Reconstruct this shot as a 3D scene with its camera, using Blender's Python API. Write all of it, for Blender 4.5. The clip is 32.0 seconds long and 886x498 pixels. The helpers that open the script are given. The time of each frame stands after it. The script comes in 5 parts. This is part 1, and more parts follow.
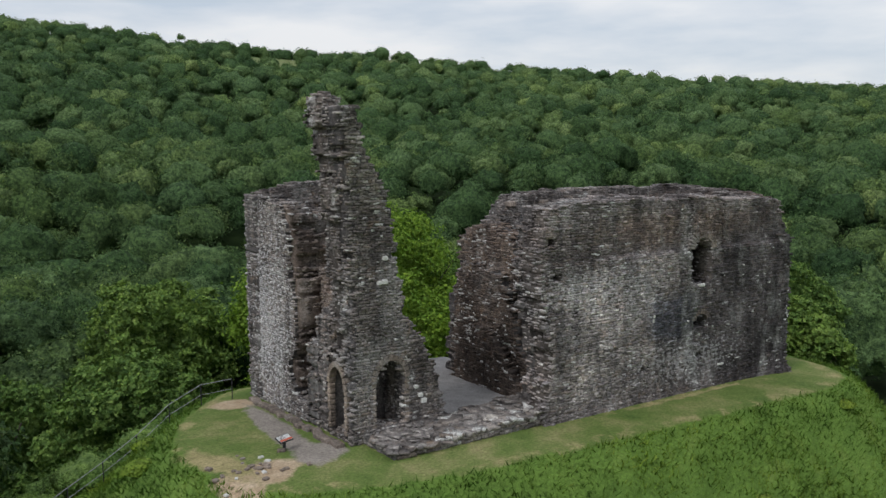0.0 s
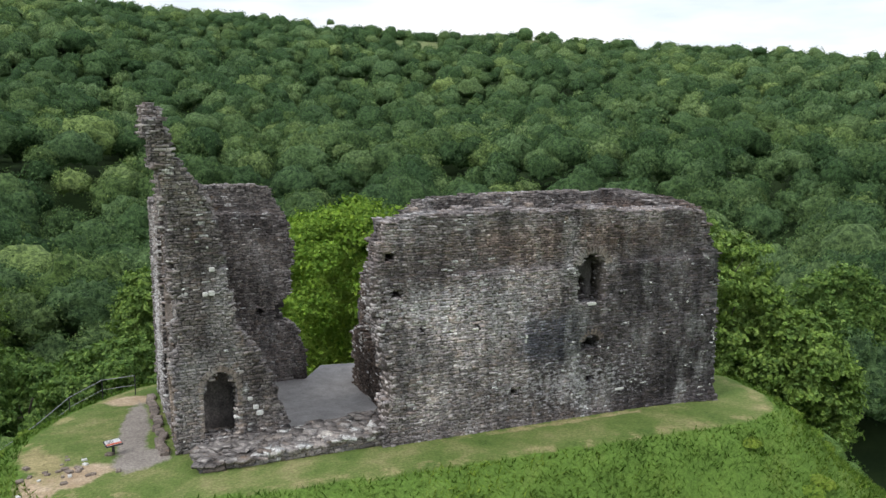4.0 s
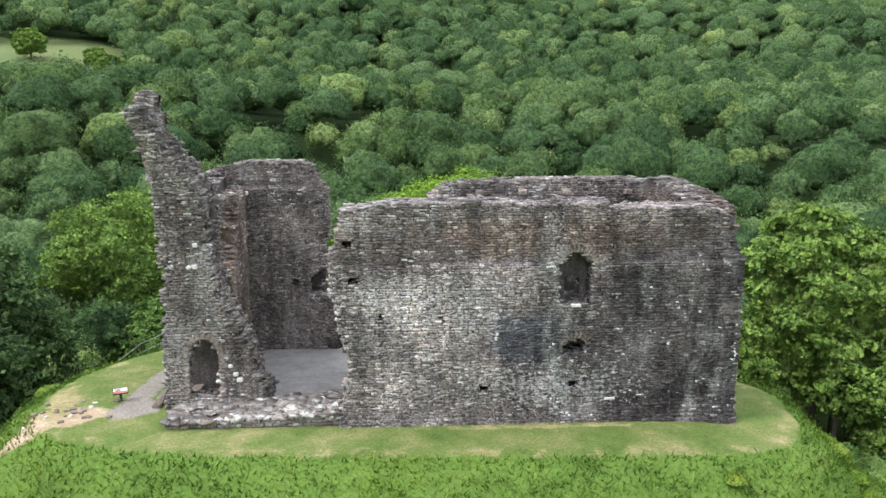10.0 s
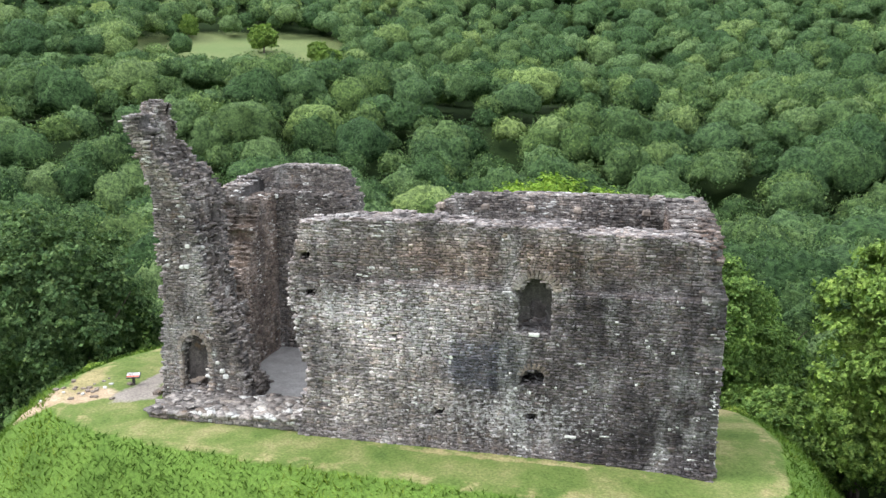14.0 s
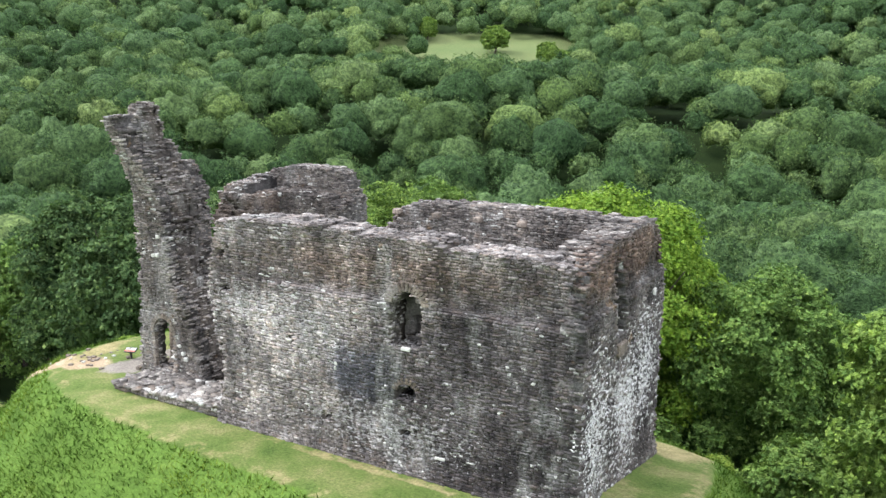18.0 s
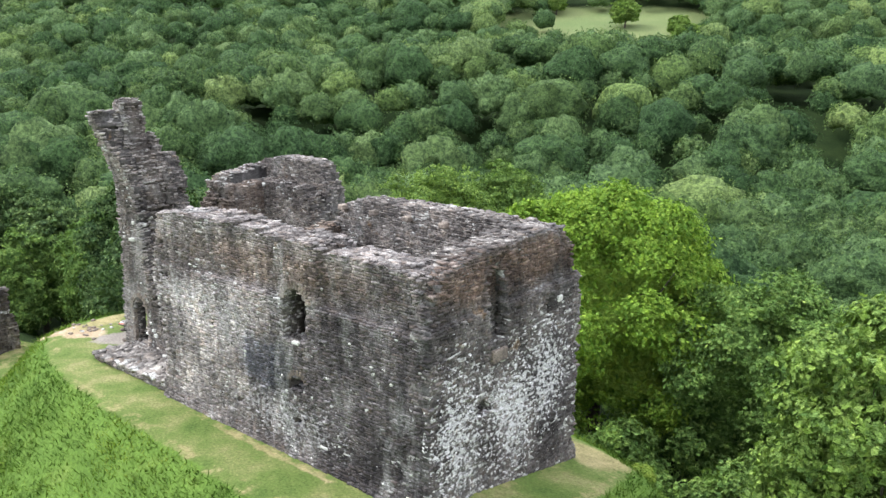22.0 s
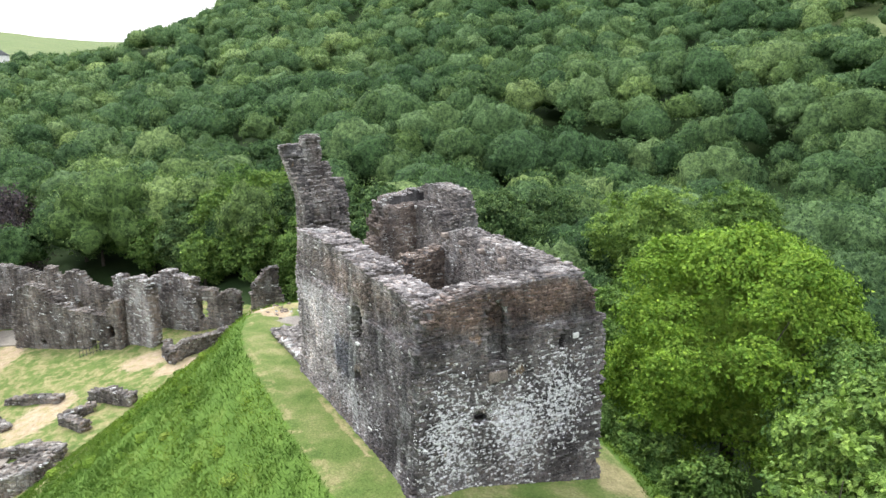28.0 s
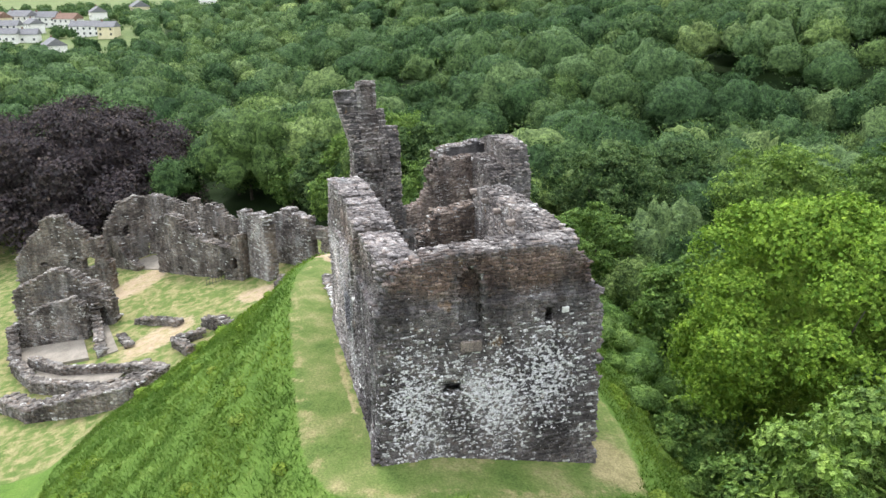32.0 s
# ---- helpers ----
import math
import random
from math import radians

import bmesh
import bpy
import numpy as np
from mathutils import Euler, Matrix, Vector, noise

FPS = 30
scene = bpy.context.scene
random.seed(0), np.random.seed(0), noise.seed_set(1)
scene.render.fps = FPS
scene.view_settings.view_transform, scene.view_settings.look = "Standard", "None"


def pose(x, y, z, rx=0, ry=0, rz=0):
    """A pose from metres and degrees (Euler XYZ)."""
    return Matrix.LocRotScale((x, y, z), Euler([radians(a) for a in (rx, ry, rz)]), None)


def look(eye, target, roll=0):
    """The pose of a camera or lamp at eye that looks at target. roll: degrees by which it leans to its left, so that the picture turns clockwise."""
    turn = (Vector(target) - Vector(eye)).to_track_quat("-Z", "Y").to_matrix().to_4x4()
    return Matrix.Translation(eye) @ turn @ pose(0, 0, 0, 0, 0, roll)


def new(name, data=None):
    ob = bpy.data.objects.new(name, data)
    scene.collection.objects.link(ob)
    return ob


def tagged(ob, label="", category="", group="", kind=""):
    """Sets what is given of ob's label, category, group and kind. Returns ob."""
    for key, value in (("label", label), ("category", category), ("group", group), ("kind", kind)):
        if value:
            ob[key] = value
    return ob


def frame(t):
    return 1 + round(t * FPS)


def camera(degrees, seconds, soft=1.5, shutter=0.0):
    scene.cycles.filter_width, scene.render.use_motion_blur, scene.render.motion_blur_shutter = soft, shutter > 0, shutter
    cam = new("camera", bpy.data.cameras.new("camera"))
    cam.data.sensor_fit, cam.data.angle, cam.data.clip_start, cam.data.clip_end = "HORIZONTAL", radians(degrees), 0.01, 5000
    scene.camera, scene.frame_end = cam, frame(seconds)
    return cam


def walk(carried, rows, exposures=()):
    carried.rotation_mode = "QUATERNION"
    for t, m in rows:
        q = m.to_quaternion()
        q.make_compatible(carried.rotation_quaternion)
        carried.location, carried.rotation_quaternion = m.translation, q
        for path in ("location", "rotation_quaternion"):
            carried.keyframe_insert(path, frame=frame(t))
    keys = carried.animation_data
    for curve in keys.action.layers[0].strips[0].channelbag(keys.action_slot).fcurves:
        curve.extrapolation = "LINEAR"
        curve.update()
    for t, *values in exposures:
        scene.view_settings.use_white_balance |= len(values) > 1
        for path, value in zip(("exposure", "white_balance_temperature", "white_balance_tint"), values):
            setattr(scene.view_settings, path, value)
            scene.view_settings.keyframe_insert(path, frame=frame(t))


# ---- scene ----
cam = camera(56.9, 32.0)
PATH = [
    (0, (-13.81, -23.924, 10.794), (-12.713, -22.268, 10.565), -0.3),
    (0.5, (-12.678, -24.155, 10.957), (-11.618, -22.475, 10.729), -0.3),
    (1, (-11.164, -24.781, 11.074), (-10.128, -23.086, 10.846), -0.3),
    (1.5, (-9.45, -25.6, 11.199), (-8.445, -23.886, 10.971), -0.4),
    (2, (-7.768, -26.353, 11.36), (-6.825, -24.605, 11.122), -0.3),
    (2.5, (-6.19, -27.048, 11.502), (-5.301, -25.276, 11.232), -0.3),
    (3, (-4.784, -27.637, 11.634), (-3.935, -25.847, 11.36), -0.2),
    (3.5, (-3.616, -28.09, 11.751), (-2.781, -26.293, 11.476), -0.2),
    (4, (-2.678, -28.417, 11.846), (-1.91, -26.591, 11.572), -0.2),
    (4.5, (-1.811, -28.668, 11.932), (-1.189, -26.787, 11.658), -0.1),
    (6.5, (1.594, -29.505, 12.401), (2.03, -27.572, 12.127), 0.1),
    (7, (2.639, -29.761, 12.481), (3.046, -27.823, 12.206), 0.0),
    (7.5, (3.648, -29.94, 12.574), (4.005, -27.992, 12.299), 0.0),
    (8, (4.67, -30.085, 12.683), (4.961, -28.126, 12.406), 0.1),
    (8.5, (5.662, -30.199, 12.824), (5.889, -28.232, 12.544), 0.1),
    (9, (6.75, -30.26, 12.928), (6.938, -28.289, 12.646), 0.1),
    (9.5, (7.79, -30.327, 13.018), (7.95, -28.36, 12.692), 0.1),
    (10, (8.839, -30.368, 13.147), (8.965, -28.41, 12.763), 0.1),
    (10.5, (9.791, -30.366, 13.281), (9.852, -28.408, 12.879), 0.1),
    (11, (10.783, -30.276, 13.429), (10.717, -28.318, 13.028), 0.2),
    (11.5, (11.814, -30.15, 13.568), (11.671, -28.196, 13.165), 0.2),
    (12, (12.896, -29.973, 13.688), (12.679, -28.026, 13.285), 0.3),
    (12.5, (14.051, -29.761, 13.821), (13.768, -27.823, 13.417), 0.3),
    (13, (15.434, -29.475, 13.943), (15.104, -27.544, 13.538), 0.4),
    (13.5, (16.952, -29.173, 14.031), (16.591, -27.248, 13.625), 0.5),
    (15.5, (23.361, -26.817, 14.009), (22.757, -24.954, 13.6), 0.3),
    (16, (24.903, -26.303, 14.094), (24.206, -24.473, 13.685), 0.5),
    (16.5, (26.384, -25.72, 14.186), (25.603, -23.925, 13.776), 0.5),
    (17, (27.889, -25.096, 14.278), (27.034, -23.336, 13.866), 0.5),
    (17.5, (29.289, -24.332, 14.347), (28.375, -22.602, 13.934), 0.6),
    (18, (30.635, -23.556, 14.424), (29.678, -21.849, 14.01), 0.7),
    (18.5, (31.976, -22.821, 14.465), (30.983, -21.135, 14.051), 0.6),
    (19, (33.186, -22.138, 14.51), (32.164, -20.476, 14.066), 0.6),
    (19.5, (34.26, -21.41, 14.531), (33.21, -19.774, 14.061), 0.6),
    (20, (35.251, -20.696, 14.579), (34.155, -19.093, 14.099), 0.6),
    (20.5, (36.179, -20.019, 14.643), (35.001, -18.476, 14.16), 0.7),
    (21, (37.04, -19.396, 14.838), (35.846, -17.867, 14.354), 0.7),
    (21.5, (37.792, -19.025, 15.318), (36.584, -17.505, 14.834), 0.7),
    (22, (38.605, -19.076, 15.842), (37.379, -17.571, 15.36), 0.7),
    (22.5, (39.512, -19.57, 16.367), (38.268, -18.079, 15.888), 0.7),
    (23, (40.624, -20.526, 16.923), (39.365, -19.048, 16.443), 0.7),
    (23.5, (41.934, -21.752, 17.444), (40.662, -20.284, 16.965), 0.7),
    (24, (43.443, -22.609, 17.899), (42.132, -21.176, 17.42), 0.7),
    (24.5, (45.133, -22.786, 18.108), (43.798, -21.377, 17.625), 0.7),
    (25, (46.889, -22.241, 18.244), (45.518, -20.867, 17.76), 0.8),
    (25.5, (48.496, -21.049, 18.374), (47.031, -19.777, 17.886), 0.7),
    (26, (49.693, -19.684, 18.415), (48.158, -18.498, 17.927), 0.8),
    (26.5, (50.325, -18.213, 18.507), (48.731, -17.109, 18.017), 0.9),
    (28.5, (50.744, -12.183, 19.422), (48.995, -11.371, 18.889), -0.2),
    (29, (50.837, -11.0, 19.447), (49.063, -10.283, 18.865), -0.3),
    (29.5, (50.984, -9.862, 19.444), (49.204, -9.194, 18.822), -0.2),
    (30, (51.159, -8.733, 19.424), (49.371, -8.098, 18.791), -0.3),
    (30.5, (51.324, -7.646, 19.406), (49.522, -7.054, 18.773), -0.3),
    (31, (51.563, -6.654, 19.403), (49.747, -6.107, 18.77), -0.3),
    (31.5, (51.762, -5.717, 19.395), (49.933, -5.213, 18.763), -0.3),
    (32, (51.919, -4.733, 19.389), (50.08, -4.267, 18.756), -0.4),
]
EXPOSURES = [(0.0, -0.30), (2.0, -0.16), (3.0, 0.15), (4.0, 0.24), (7.0, 0.58), (9.0, 0.86), (14.0, 1.14), (18.0, 1.18), (26.0, 1.20), (30.0, 1.12), (32.0, 1.08)]
walk(cam, [(t, look(eye, target, roll)) for t, eye, target, roll in PATH], EXPOSURES)

# ---- world and light: bright overcast, the brightest part of the cloud high in the west ----
SUN_AZ, SUN_EL = radians(255), radians(48)
world = bpy.data.worlds.new("world")
scene.world = world
world.use_nodes = True
wn, wl = world.node_tree.nodes, world.node_tree.links
sky = wn.new("ShaderNodeTexSky")
sky.sky_type, sky.sun_disc = "NISHITA", False
sky.sun_elevation, sky.sun_rotation = SUN_EL, SUN_AZ
sky_gain = wn.new("ShaderNodeVectorMath")
sky_gain.operation = "SCALE"
sky_gain.inputs["Scale"].default_value = 0.10
wl.new(sky.outputs[0], sky_gain.inputs[0])
wtc = wn.new("ShaderNodeTexCoord")
wmap = wn.new("ShaderNodeMapping")
wmap.inputs["Scale"].default_value = (1.6, 1.6, 7.0)
wl.new(wtc.outputs["Generated"], wmap.inputs["Vector"])
wnoise = wn.new("ShaderNodeTexNoise")
wnoise.inputs["Scale"].default_value = 2.2
wnoise.inputs["Detail"].default_value = 6
wl.new(wmap.outputs[0], wnoise.inputs["Vector"])
wramp = wn.new("ShaderNodeValToRGB")
wramp.color_ramp.elements[0].position, wramp.color_ramp.elements[0].color = 0.34, (0.53, 0.60, 0.69, 1)
wramp.color_ramp.elements[1].position, wramp.color_ramp.elements[1].color = 0.60, (0.84, 0.84, 0.85, 1)
wl.new(wnoise.outputs["Fac"], wramp.inputs["Fac"])
wmix = wn.new("ShaderNodeMixRGB")
wmix.inputs["Fac"].default_value = 0.86
wl.new(sky_gain.outputs[0], wmix.inputs["Color1"])
wl.new(wramp.outputs["Color"], wmix.inputs["Color2"])
bg = wn["Background"]
bg.inputs["Strength"].default_value = 1.0
# an overcast sky is brightest overhead
wsep = wn.new("ShaderNodeSeparateXYZ")
wl.new(wtc.outputs["Generated"], wsep.inputs[0])
wlift = wn.new("ShaderNodeMapRange")
for slot, v in (("From Min", 0.0), ("From Max", 1.0), ("To Min", 1.24), ("To Max", 1.78)):
    wlift.inputs[slot].default_value = v
wl.new(wsep.outputs["Z"], wlift.inputs["Value"])
wgain = wn.new("ShaderNodeVectorMath")
wgain.operation = "SCALE"
wl.new(wmix.outputs[0], wgain.inputs[0])
wl.new(wlift.outputs[0], wgain.inputs["Scale"])
wl.new(wgain.outputs[0], bg.inputs["Color"])

sun = new("sun", bpy.data.lights.new("sun", "SUN"))
sun.data.energy, sun.data.angle, sun.data.color = 1.4, radians(14), (1.0, 0.975, 0.945)
sun_from = Vector((math.sin(SUN_AZ) * math.cos(SUN_EL), math.cos(SUN_AZ) * math.cos(SUN_EL), math.sin(SUN_EL)))
sun.matrix_basis = look(sun_from * 300, (0, 0, 0))


# ---- small helpers ----
def part(name, mesh, material, parent=None, label=""):
    """One mesh object, linked under a thing or a part, its vertices in world coordinates."""
    if isinstance(mesh, bmesh.types.BMesh):
        bm, mesh = mesh, bpy.data.meshes.new(name)
        bm.to_mesh(mesh)
        bm.free()
    ob = new(name, mesh)
    if material is not None and not mesh.materials:
        mesh.materials.append(material)
    if parent is not None:
        ob.parent = parent
        up = parent.matrix_basis.copy()
        if parent.parent is not None:
            up = parent.parent.matrix_basis @ parent.matrix_parent_inverse @ up
        ob.matrix_parent_inverse = up.inverted()
    if label:
        tagged(ob, label)
    return ob


def thing(name, place, label, category, group="", kind=""):
    ob = new(name)
    ob.matrix_basis = pose(*place)
    ob.empty_display_size = 0.5
    return tagged(ob, label, category, group, kind)


def mesh_from(name, verts, quads=None, tris=None, smooth=False):
    """A mesh from numpy arrays of vertices and of quads and triangles."""
    me = bpy.data.meshes.new(name)
    verts = np.asarray(verts, np.float32).reshape(-1, 3)
    q = np.zeros((0, 4), np.int32) if quads is None else np.asarray(quads, np.int32).reshape(-1, 4)
    t = np.zeros((0, 3), np.int32) if tris is None else np.asarray(tris, np.int32).reshape(-1, 3)
    me.vertices.add(len(verts))
    me.vertices.foreach_set("co", verts.ravel())
    me.loops.add(q.size + t.size)
    me.loops.foreach_set("vertex_index", np.concatenate([q.ravel(), t.ravel()]))
    me.polygons.add(len(q) + len(t))
    starts = np.concatenate([np.arange(len(q)) * 4, q.size + np.arange(len(t)) * 3]).astype(np.int32)
    me.polygons.foreach_set("loop_start", starts)
    if smooth:
        me.polygons.foreach_set("use_smooth", np.ones(len(q) + len(t), bool))
    me.update(calc_edges=True)
    return me


def value_noise(seed, size=256):
    table = np.random.RandomState(seed).rand(size, size)

    def at(x, y):
        x, y = np.asarray(x, float), np.asarray(y, float)
        i, j = np.floor(x).astype(int), np.floor(y).astype(int)
        a, b = x - i, y - j
        a, b = a * a * (3 - 2 * a), b * b * (3 - 2 * b)
        g = lambda p, q: table[p % size, q % size]
        return (g(i, j) * (1 - a) + g(i + 1, j) * a) * (1 - b) + (g(i, j + 1) * (1 - a) + g(i + 1, j + 1) * a) * b * 1.0

    return at


N1, N2, N3 = value_noise(11), value_noise(12), value_noise(13)


def fractal(n, x, y):
    return n(x, y) * 0.55 + n(x * 2.1 + 7, y * 2.1 + 3) * 0.28 + n(x * 4.3 + 1, y * 4.3 + 9) * 0.17


def inside(poly, x, y):
    """Which points lie in a polygon."""
    x, y = np.asarray(x, float), np.asarray(y, float)
    hit = np.zeros(np.broadcast(x, y).shape, bool)
    for (x0, y0), (x1, y1) in zip(poly, poly[1:] + poly[:1]):
        if y0 != y1:
            hit ^= ((y0 > y) != (y1 > y)) & (x < (x1 - x0) * (y - y0) / (y1 - y0) + x0)
    return hit


# ---- materials ----
def material(name):
    m = bpy.data.materials.new(name)
    m.use_nodes = True
    return m, m.node_tree.nodes, m.node_tree.links, m.node_tree.nodes["Principled BSDF"]


def node(nodes, kind, **values):
    n = nodes.new(kind)
    for key, value in values.items():
        n.inputs[key.replace("_", " ")].default_value = value
    return n


def ramp(nodes, *stops):
    r = nodes.new("ShaderNodeValToRGB")
    while len(r.color_ramp.elements) < len(stops):
        r.color_ramp.elements.new(0.5)
    for e, (p, c) in zip(r.color_ramp.elements, stops):
        e.position, e.color = p, (*c, 1) if len(c) == 3 else c
    return r


def mix(nodes, links, kind, fac, a, b):
    m = nodes.new("ShaderNodeMixRGB")
    m.blend_type = kind
    for slot, v in zip(("Fac", "Color1", "Color2"), (fac, a, b)):
        if isinstance(v, (int, float)):
            m.inputs[slot].default_value = v
        elif isinstance(v, tuple):
            m.inputs[slot].default_value = (*v, 1)
        else:
            links.new(v, m.inputs[slot])
    return m.outputs[0]


def coords(nodes, links, scale=(1, 1, 1), out="Object"):
    tc = nodes.new("ShaderNodeTexCoord")
    mp = nodes.new("ShaderNodeMapping")
    mp.inputs["Scale"].default_value = scale
    links.new(tc.outputs[out], mp.inputs["Vector"])
    return mp.outputs[0]


def noise_fac(nodes, links, vector, scale, detail=4.0, rough=0.55):
    n = node(nodes, "ShaderNodeTexNoise", Scale=scale, Detail=detail, Roughness=rough)
    links.new(vector, n.inputs["Vector"])
    return n.outputs["Fac"]


def slate_stone(name, tint=(1, 1, 1), lichen=0.5, speckle=0.35, stain=0.5, dark=1.0, zones=(), ceiling=None, crusts=()):
    """Weathered slate rubble: each stone its own grey or brown, run with rain streaks and dotted with white lichen."""
    m, n, l, bsdf = material(name)
    p = coords(n, l)
    geo = n.new("ShaderNodeNewGeometry")
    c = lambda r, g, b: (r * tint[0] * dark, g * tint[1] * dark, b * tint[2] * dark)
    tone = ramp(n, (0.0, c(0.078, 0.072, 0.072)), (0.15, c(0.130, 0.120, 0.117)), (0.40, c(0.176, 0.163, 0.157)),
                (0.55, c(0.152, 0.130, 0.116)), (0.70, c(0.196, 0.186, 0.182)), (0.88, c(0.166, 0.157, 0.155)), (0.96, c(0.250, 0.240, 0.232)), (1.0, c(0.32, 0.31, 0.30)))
    l.new(geo.outputs["Random Per Island"], tone.inputs["Fac"])
    big = noise_fac(n, l, p, 0.35, 4)
    bigr = ramp(n, (0.36, (0.55, 0.54, 0.55)), (0.62, (1.5, 1.5, 1.5)))
    l.new(big, bigr.inputs["Fac"])
    col = mix(n, l, "MULTIPLY", 1.0, tone.outputs[0], bigr.outputs[0])
    # mottling of lichen films and damp over several stones
    motl = ramp(n, (0.32, (0.62, 0.63, 0.65)), (0.50, (1.0, 1.0, 1.0)), (0.68, (1.42, 1.41, 1.38)))
    l.new(noise_fac(n, l, p, 2.6, 7, 0.72), motl.inputs["Fac"])
    col = mix(n, l, "MULTIPLY", 1.0, col, motl.outputs[0])
    # rain streaks run down the face
    streak = noise_fac(n, l, coords(n, l, (1.3, 1.3, 0.13)), 1.6, 5, 0.6)
    sr = ramp(n, (0.40, (0.36, 0.37, 0.40)), (0.56, (1, 1, 1)))
    l.new(streak, sr.inputs["Fac"])
    col = mix(n, l, "MULTIPLY", stain, col, sr.outputs[0])
    # damp, algae and weathering, each with a ragged shape of its own on the wall
    wob = noise_fac(n, l, coords(n, l, (1.0, 1.0, 0.5)), 0.9, 6, 0.7)
    for centre, reach, colour in zones:
        sub = n.new("ShaderNodeVectorMath")
        sub.operation = "SUBTRACT"
        l.new(p, sub.inputs[0])
        sub.inputs[1].default_value = centre
        div = n.new("ShaderNodeVectorMath")
        div.operation = "DIVIDE"
        l.new(sub.outputs[0], div.inputs[0])
        div.inputs[1].default_value = reach
        size = n.new("ShaderNodeVectorMath")
        size.operation = "LENGTH"
        l.new(div.outputs[0], size.inputs[0])
        ragged = n.new("ShaderNodeMath")
        ragged.operation = "MULTIPLY_ADD"
        l.new(wob, ragged.inputs[0])
        ragged.inputs[1].default_value = 1.7
        l.new(size.outputs["Value"], ragged.inputs[2])
        zr = ramp(n, (0.0, (1, 1, 1)), (1.0, (0, 0, 0)))
        fit = n.new("ShaderNodeMapRange")
        fit.inputs["From Min"].default_value, fit.inputs["From Max"].default_value = 1.45, 2.05
        l.new(ragged.outputs[0], fit.inputs["Value"])
        l.new(fit.outputs[0], zr.inputs["Fac"])
        col = mix(n, l, "MULTIPLY", zr.outputs[0], col, colour)
    # pale crust in soft sheets
    crust = noise_fac(n, l, coords(n, l, (1.0, 1.0, 0.45)), 0.55, 7, 0.68)
    cr = ramp(n, (0.53, (0, 0, 0)), (0.70, (1, 1, 1)))
    l.new(crust, cr.inputs["Fac"])
    cf = mix(n, l, "MULTIPLY", 1.0, cr.outputs[0], (lichen,) * 3)
    col = mix(n, l, "MIX", cf, col, (0.46, 0.46, 0.45))
    # single stones crusted white, thick in some parts of the wall and rare in others
    again = n.new("ShaderNodeMath")
    again.operation = "MULTIPLY"
    l.new(geo.outputs["Random Per Island"], again.inputs[0])
    again.inputs[1].default_value = 57.31
    frac = n.new("ShaderNodeMath")
    frac.operation = "FRACT"
    l.new(again.outputs[0], frac.inputs[0])
    patchy = noise_fac(n, l, p, 0.55, 4, 0.6)
    add = n.new("ShaderNodeMath")
    add.operation = "MULTIPLY_ADD"
    l.new(patchy, add.inputs[0])
    add.inputs[1].default_value = 0.75
    l.new(frac.outputs[0], add.inputs[2])
    if ceiling is not None:
        cut = n.new("ShaderNodeSeparateXYZ")
        l.new(p, cut.inputs[0])
        high = n.new("ShaderNodeMapRange")
        high.inputs["From Min"].default_value, high.inputs["From Max"].default_value = ceiling - 1.0, ceiling + 0.5
        high.inputs["To Max"].default_value = -0.35
        l.new(cut.outputs["Z"], high.inputs["Value"])
        lower = n.new("ShaderNodeMath")
        l.new(add.outputs[0], lower.inputs[0])
        l.new(high.outputs[0], lower.inputs[1])
        add = lower
    gate = ramp(n, (0.0, (0, 0, 0)), (1.0, (1, 1, 1)))
    window = n.new("ShaderNodeMapRange")
    window.inputs["From Min"].default_value, window.inputs["From Max"].default_value = 1.42 - speckle * 0.42, 1.48 - speckle * 0.42
    l.new(add.outputs[0], window.inputs["Value"])
    l.new(window.outputs[0], gate.inputs["Fac"])
    grain = ramp(n, (0.38, (0.15, 0.15, 0.15)), (0.55, (0.9, 0.9, 0.9)))
    l.new(noise_fac(n, l, p, 9.0, 4, 0.6), grain.inputs["Fac"])
    col = mix(n, l, "MIX", mix(n, l, "MULTIPLY", 1.0, gate.outputs[0], grain.outputs[0]), col, (0.62, 0.62, 0.60))
    # white crust spreading over stone and joint alike
    for centre, reach, most in crusts:
        sub = n.new("ShaderNodeVectorMath")
        sub.operation = "SUBTRACT"
        l.new(p, sub.inputs[0])
        sub.inputs[1].default_value = centre
        div = n.new("ShaderNodeVectorMath")
        div.operation = "DIVIDE"
        l.new(sub.outputs[0], div.inputs[0])
        div.inputs[1].default_value = reach
        size = n.new("ShaderNodeVectorMath")
        size.operation = "LENGTH"
        l.new(div.outputs[0], size.inputs[0])
        edge = n.new("ShaderNodeMapRange")
        edge.inputs["From Min"].default_value, edge.inputs["From Max"].default_value = 0.2, 1.25
        edge.inputs["To Min"].default_value, edge.inputs["To Max"].default_value = 0.10, -0.16
        l.new(size.outputs["Value"], edge.inputs["Value"])
        lift = n.new("ShaderNodeMath")
        l.new(noise_fac(n, l, coords(n, l, (1, 1, 1.3)), 5.5, 6, 0.6), lift.inputs[0])
        l.new(edge.outputs[0], lift.inputs[1])
        bl = ramp(n, (0.56, (0, 0, 0)), (0.58, (most, most, most)))
        l.new(lift.outputs[0], bl.inputs["Fac"])
        col = mix(n, l, "MIX", bl.outputs[0], col, (0.64, 0.63, 0.64))
    # ochre lichen, seldom
    och = ramp(n, (0.66, (0, 0, 0)), (0.74, (0.55, 0.55, 0.55)))
    l.new(noise_fac(n, l, p, 1.1, 5), och.inputs["Fac"])
    col = mix(n, l, "MIX", och.outputs[0], col, (0.24, 0.15, 0.075))
    fine = noise_fac(n, l, p, 14.0, 6, 0.7)
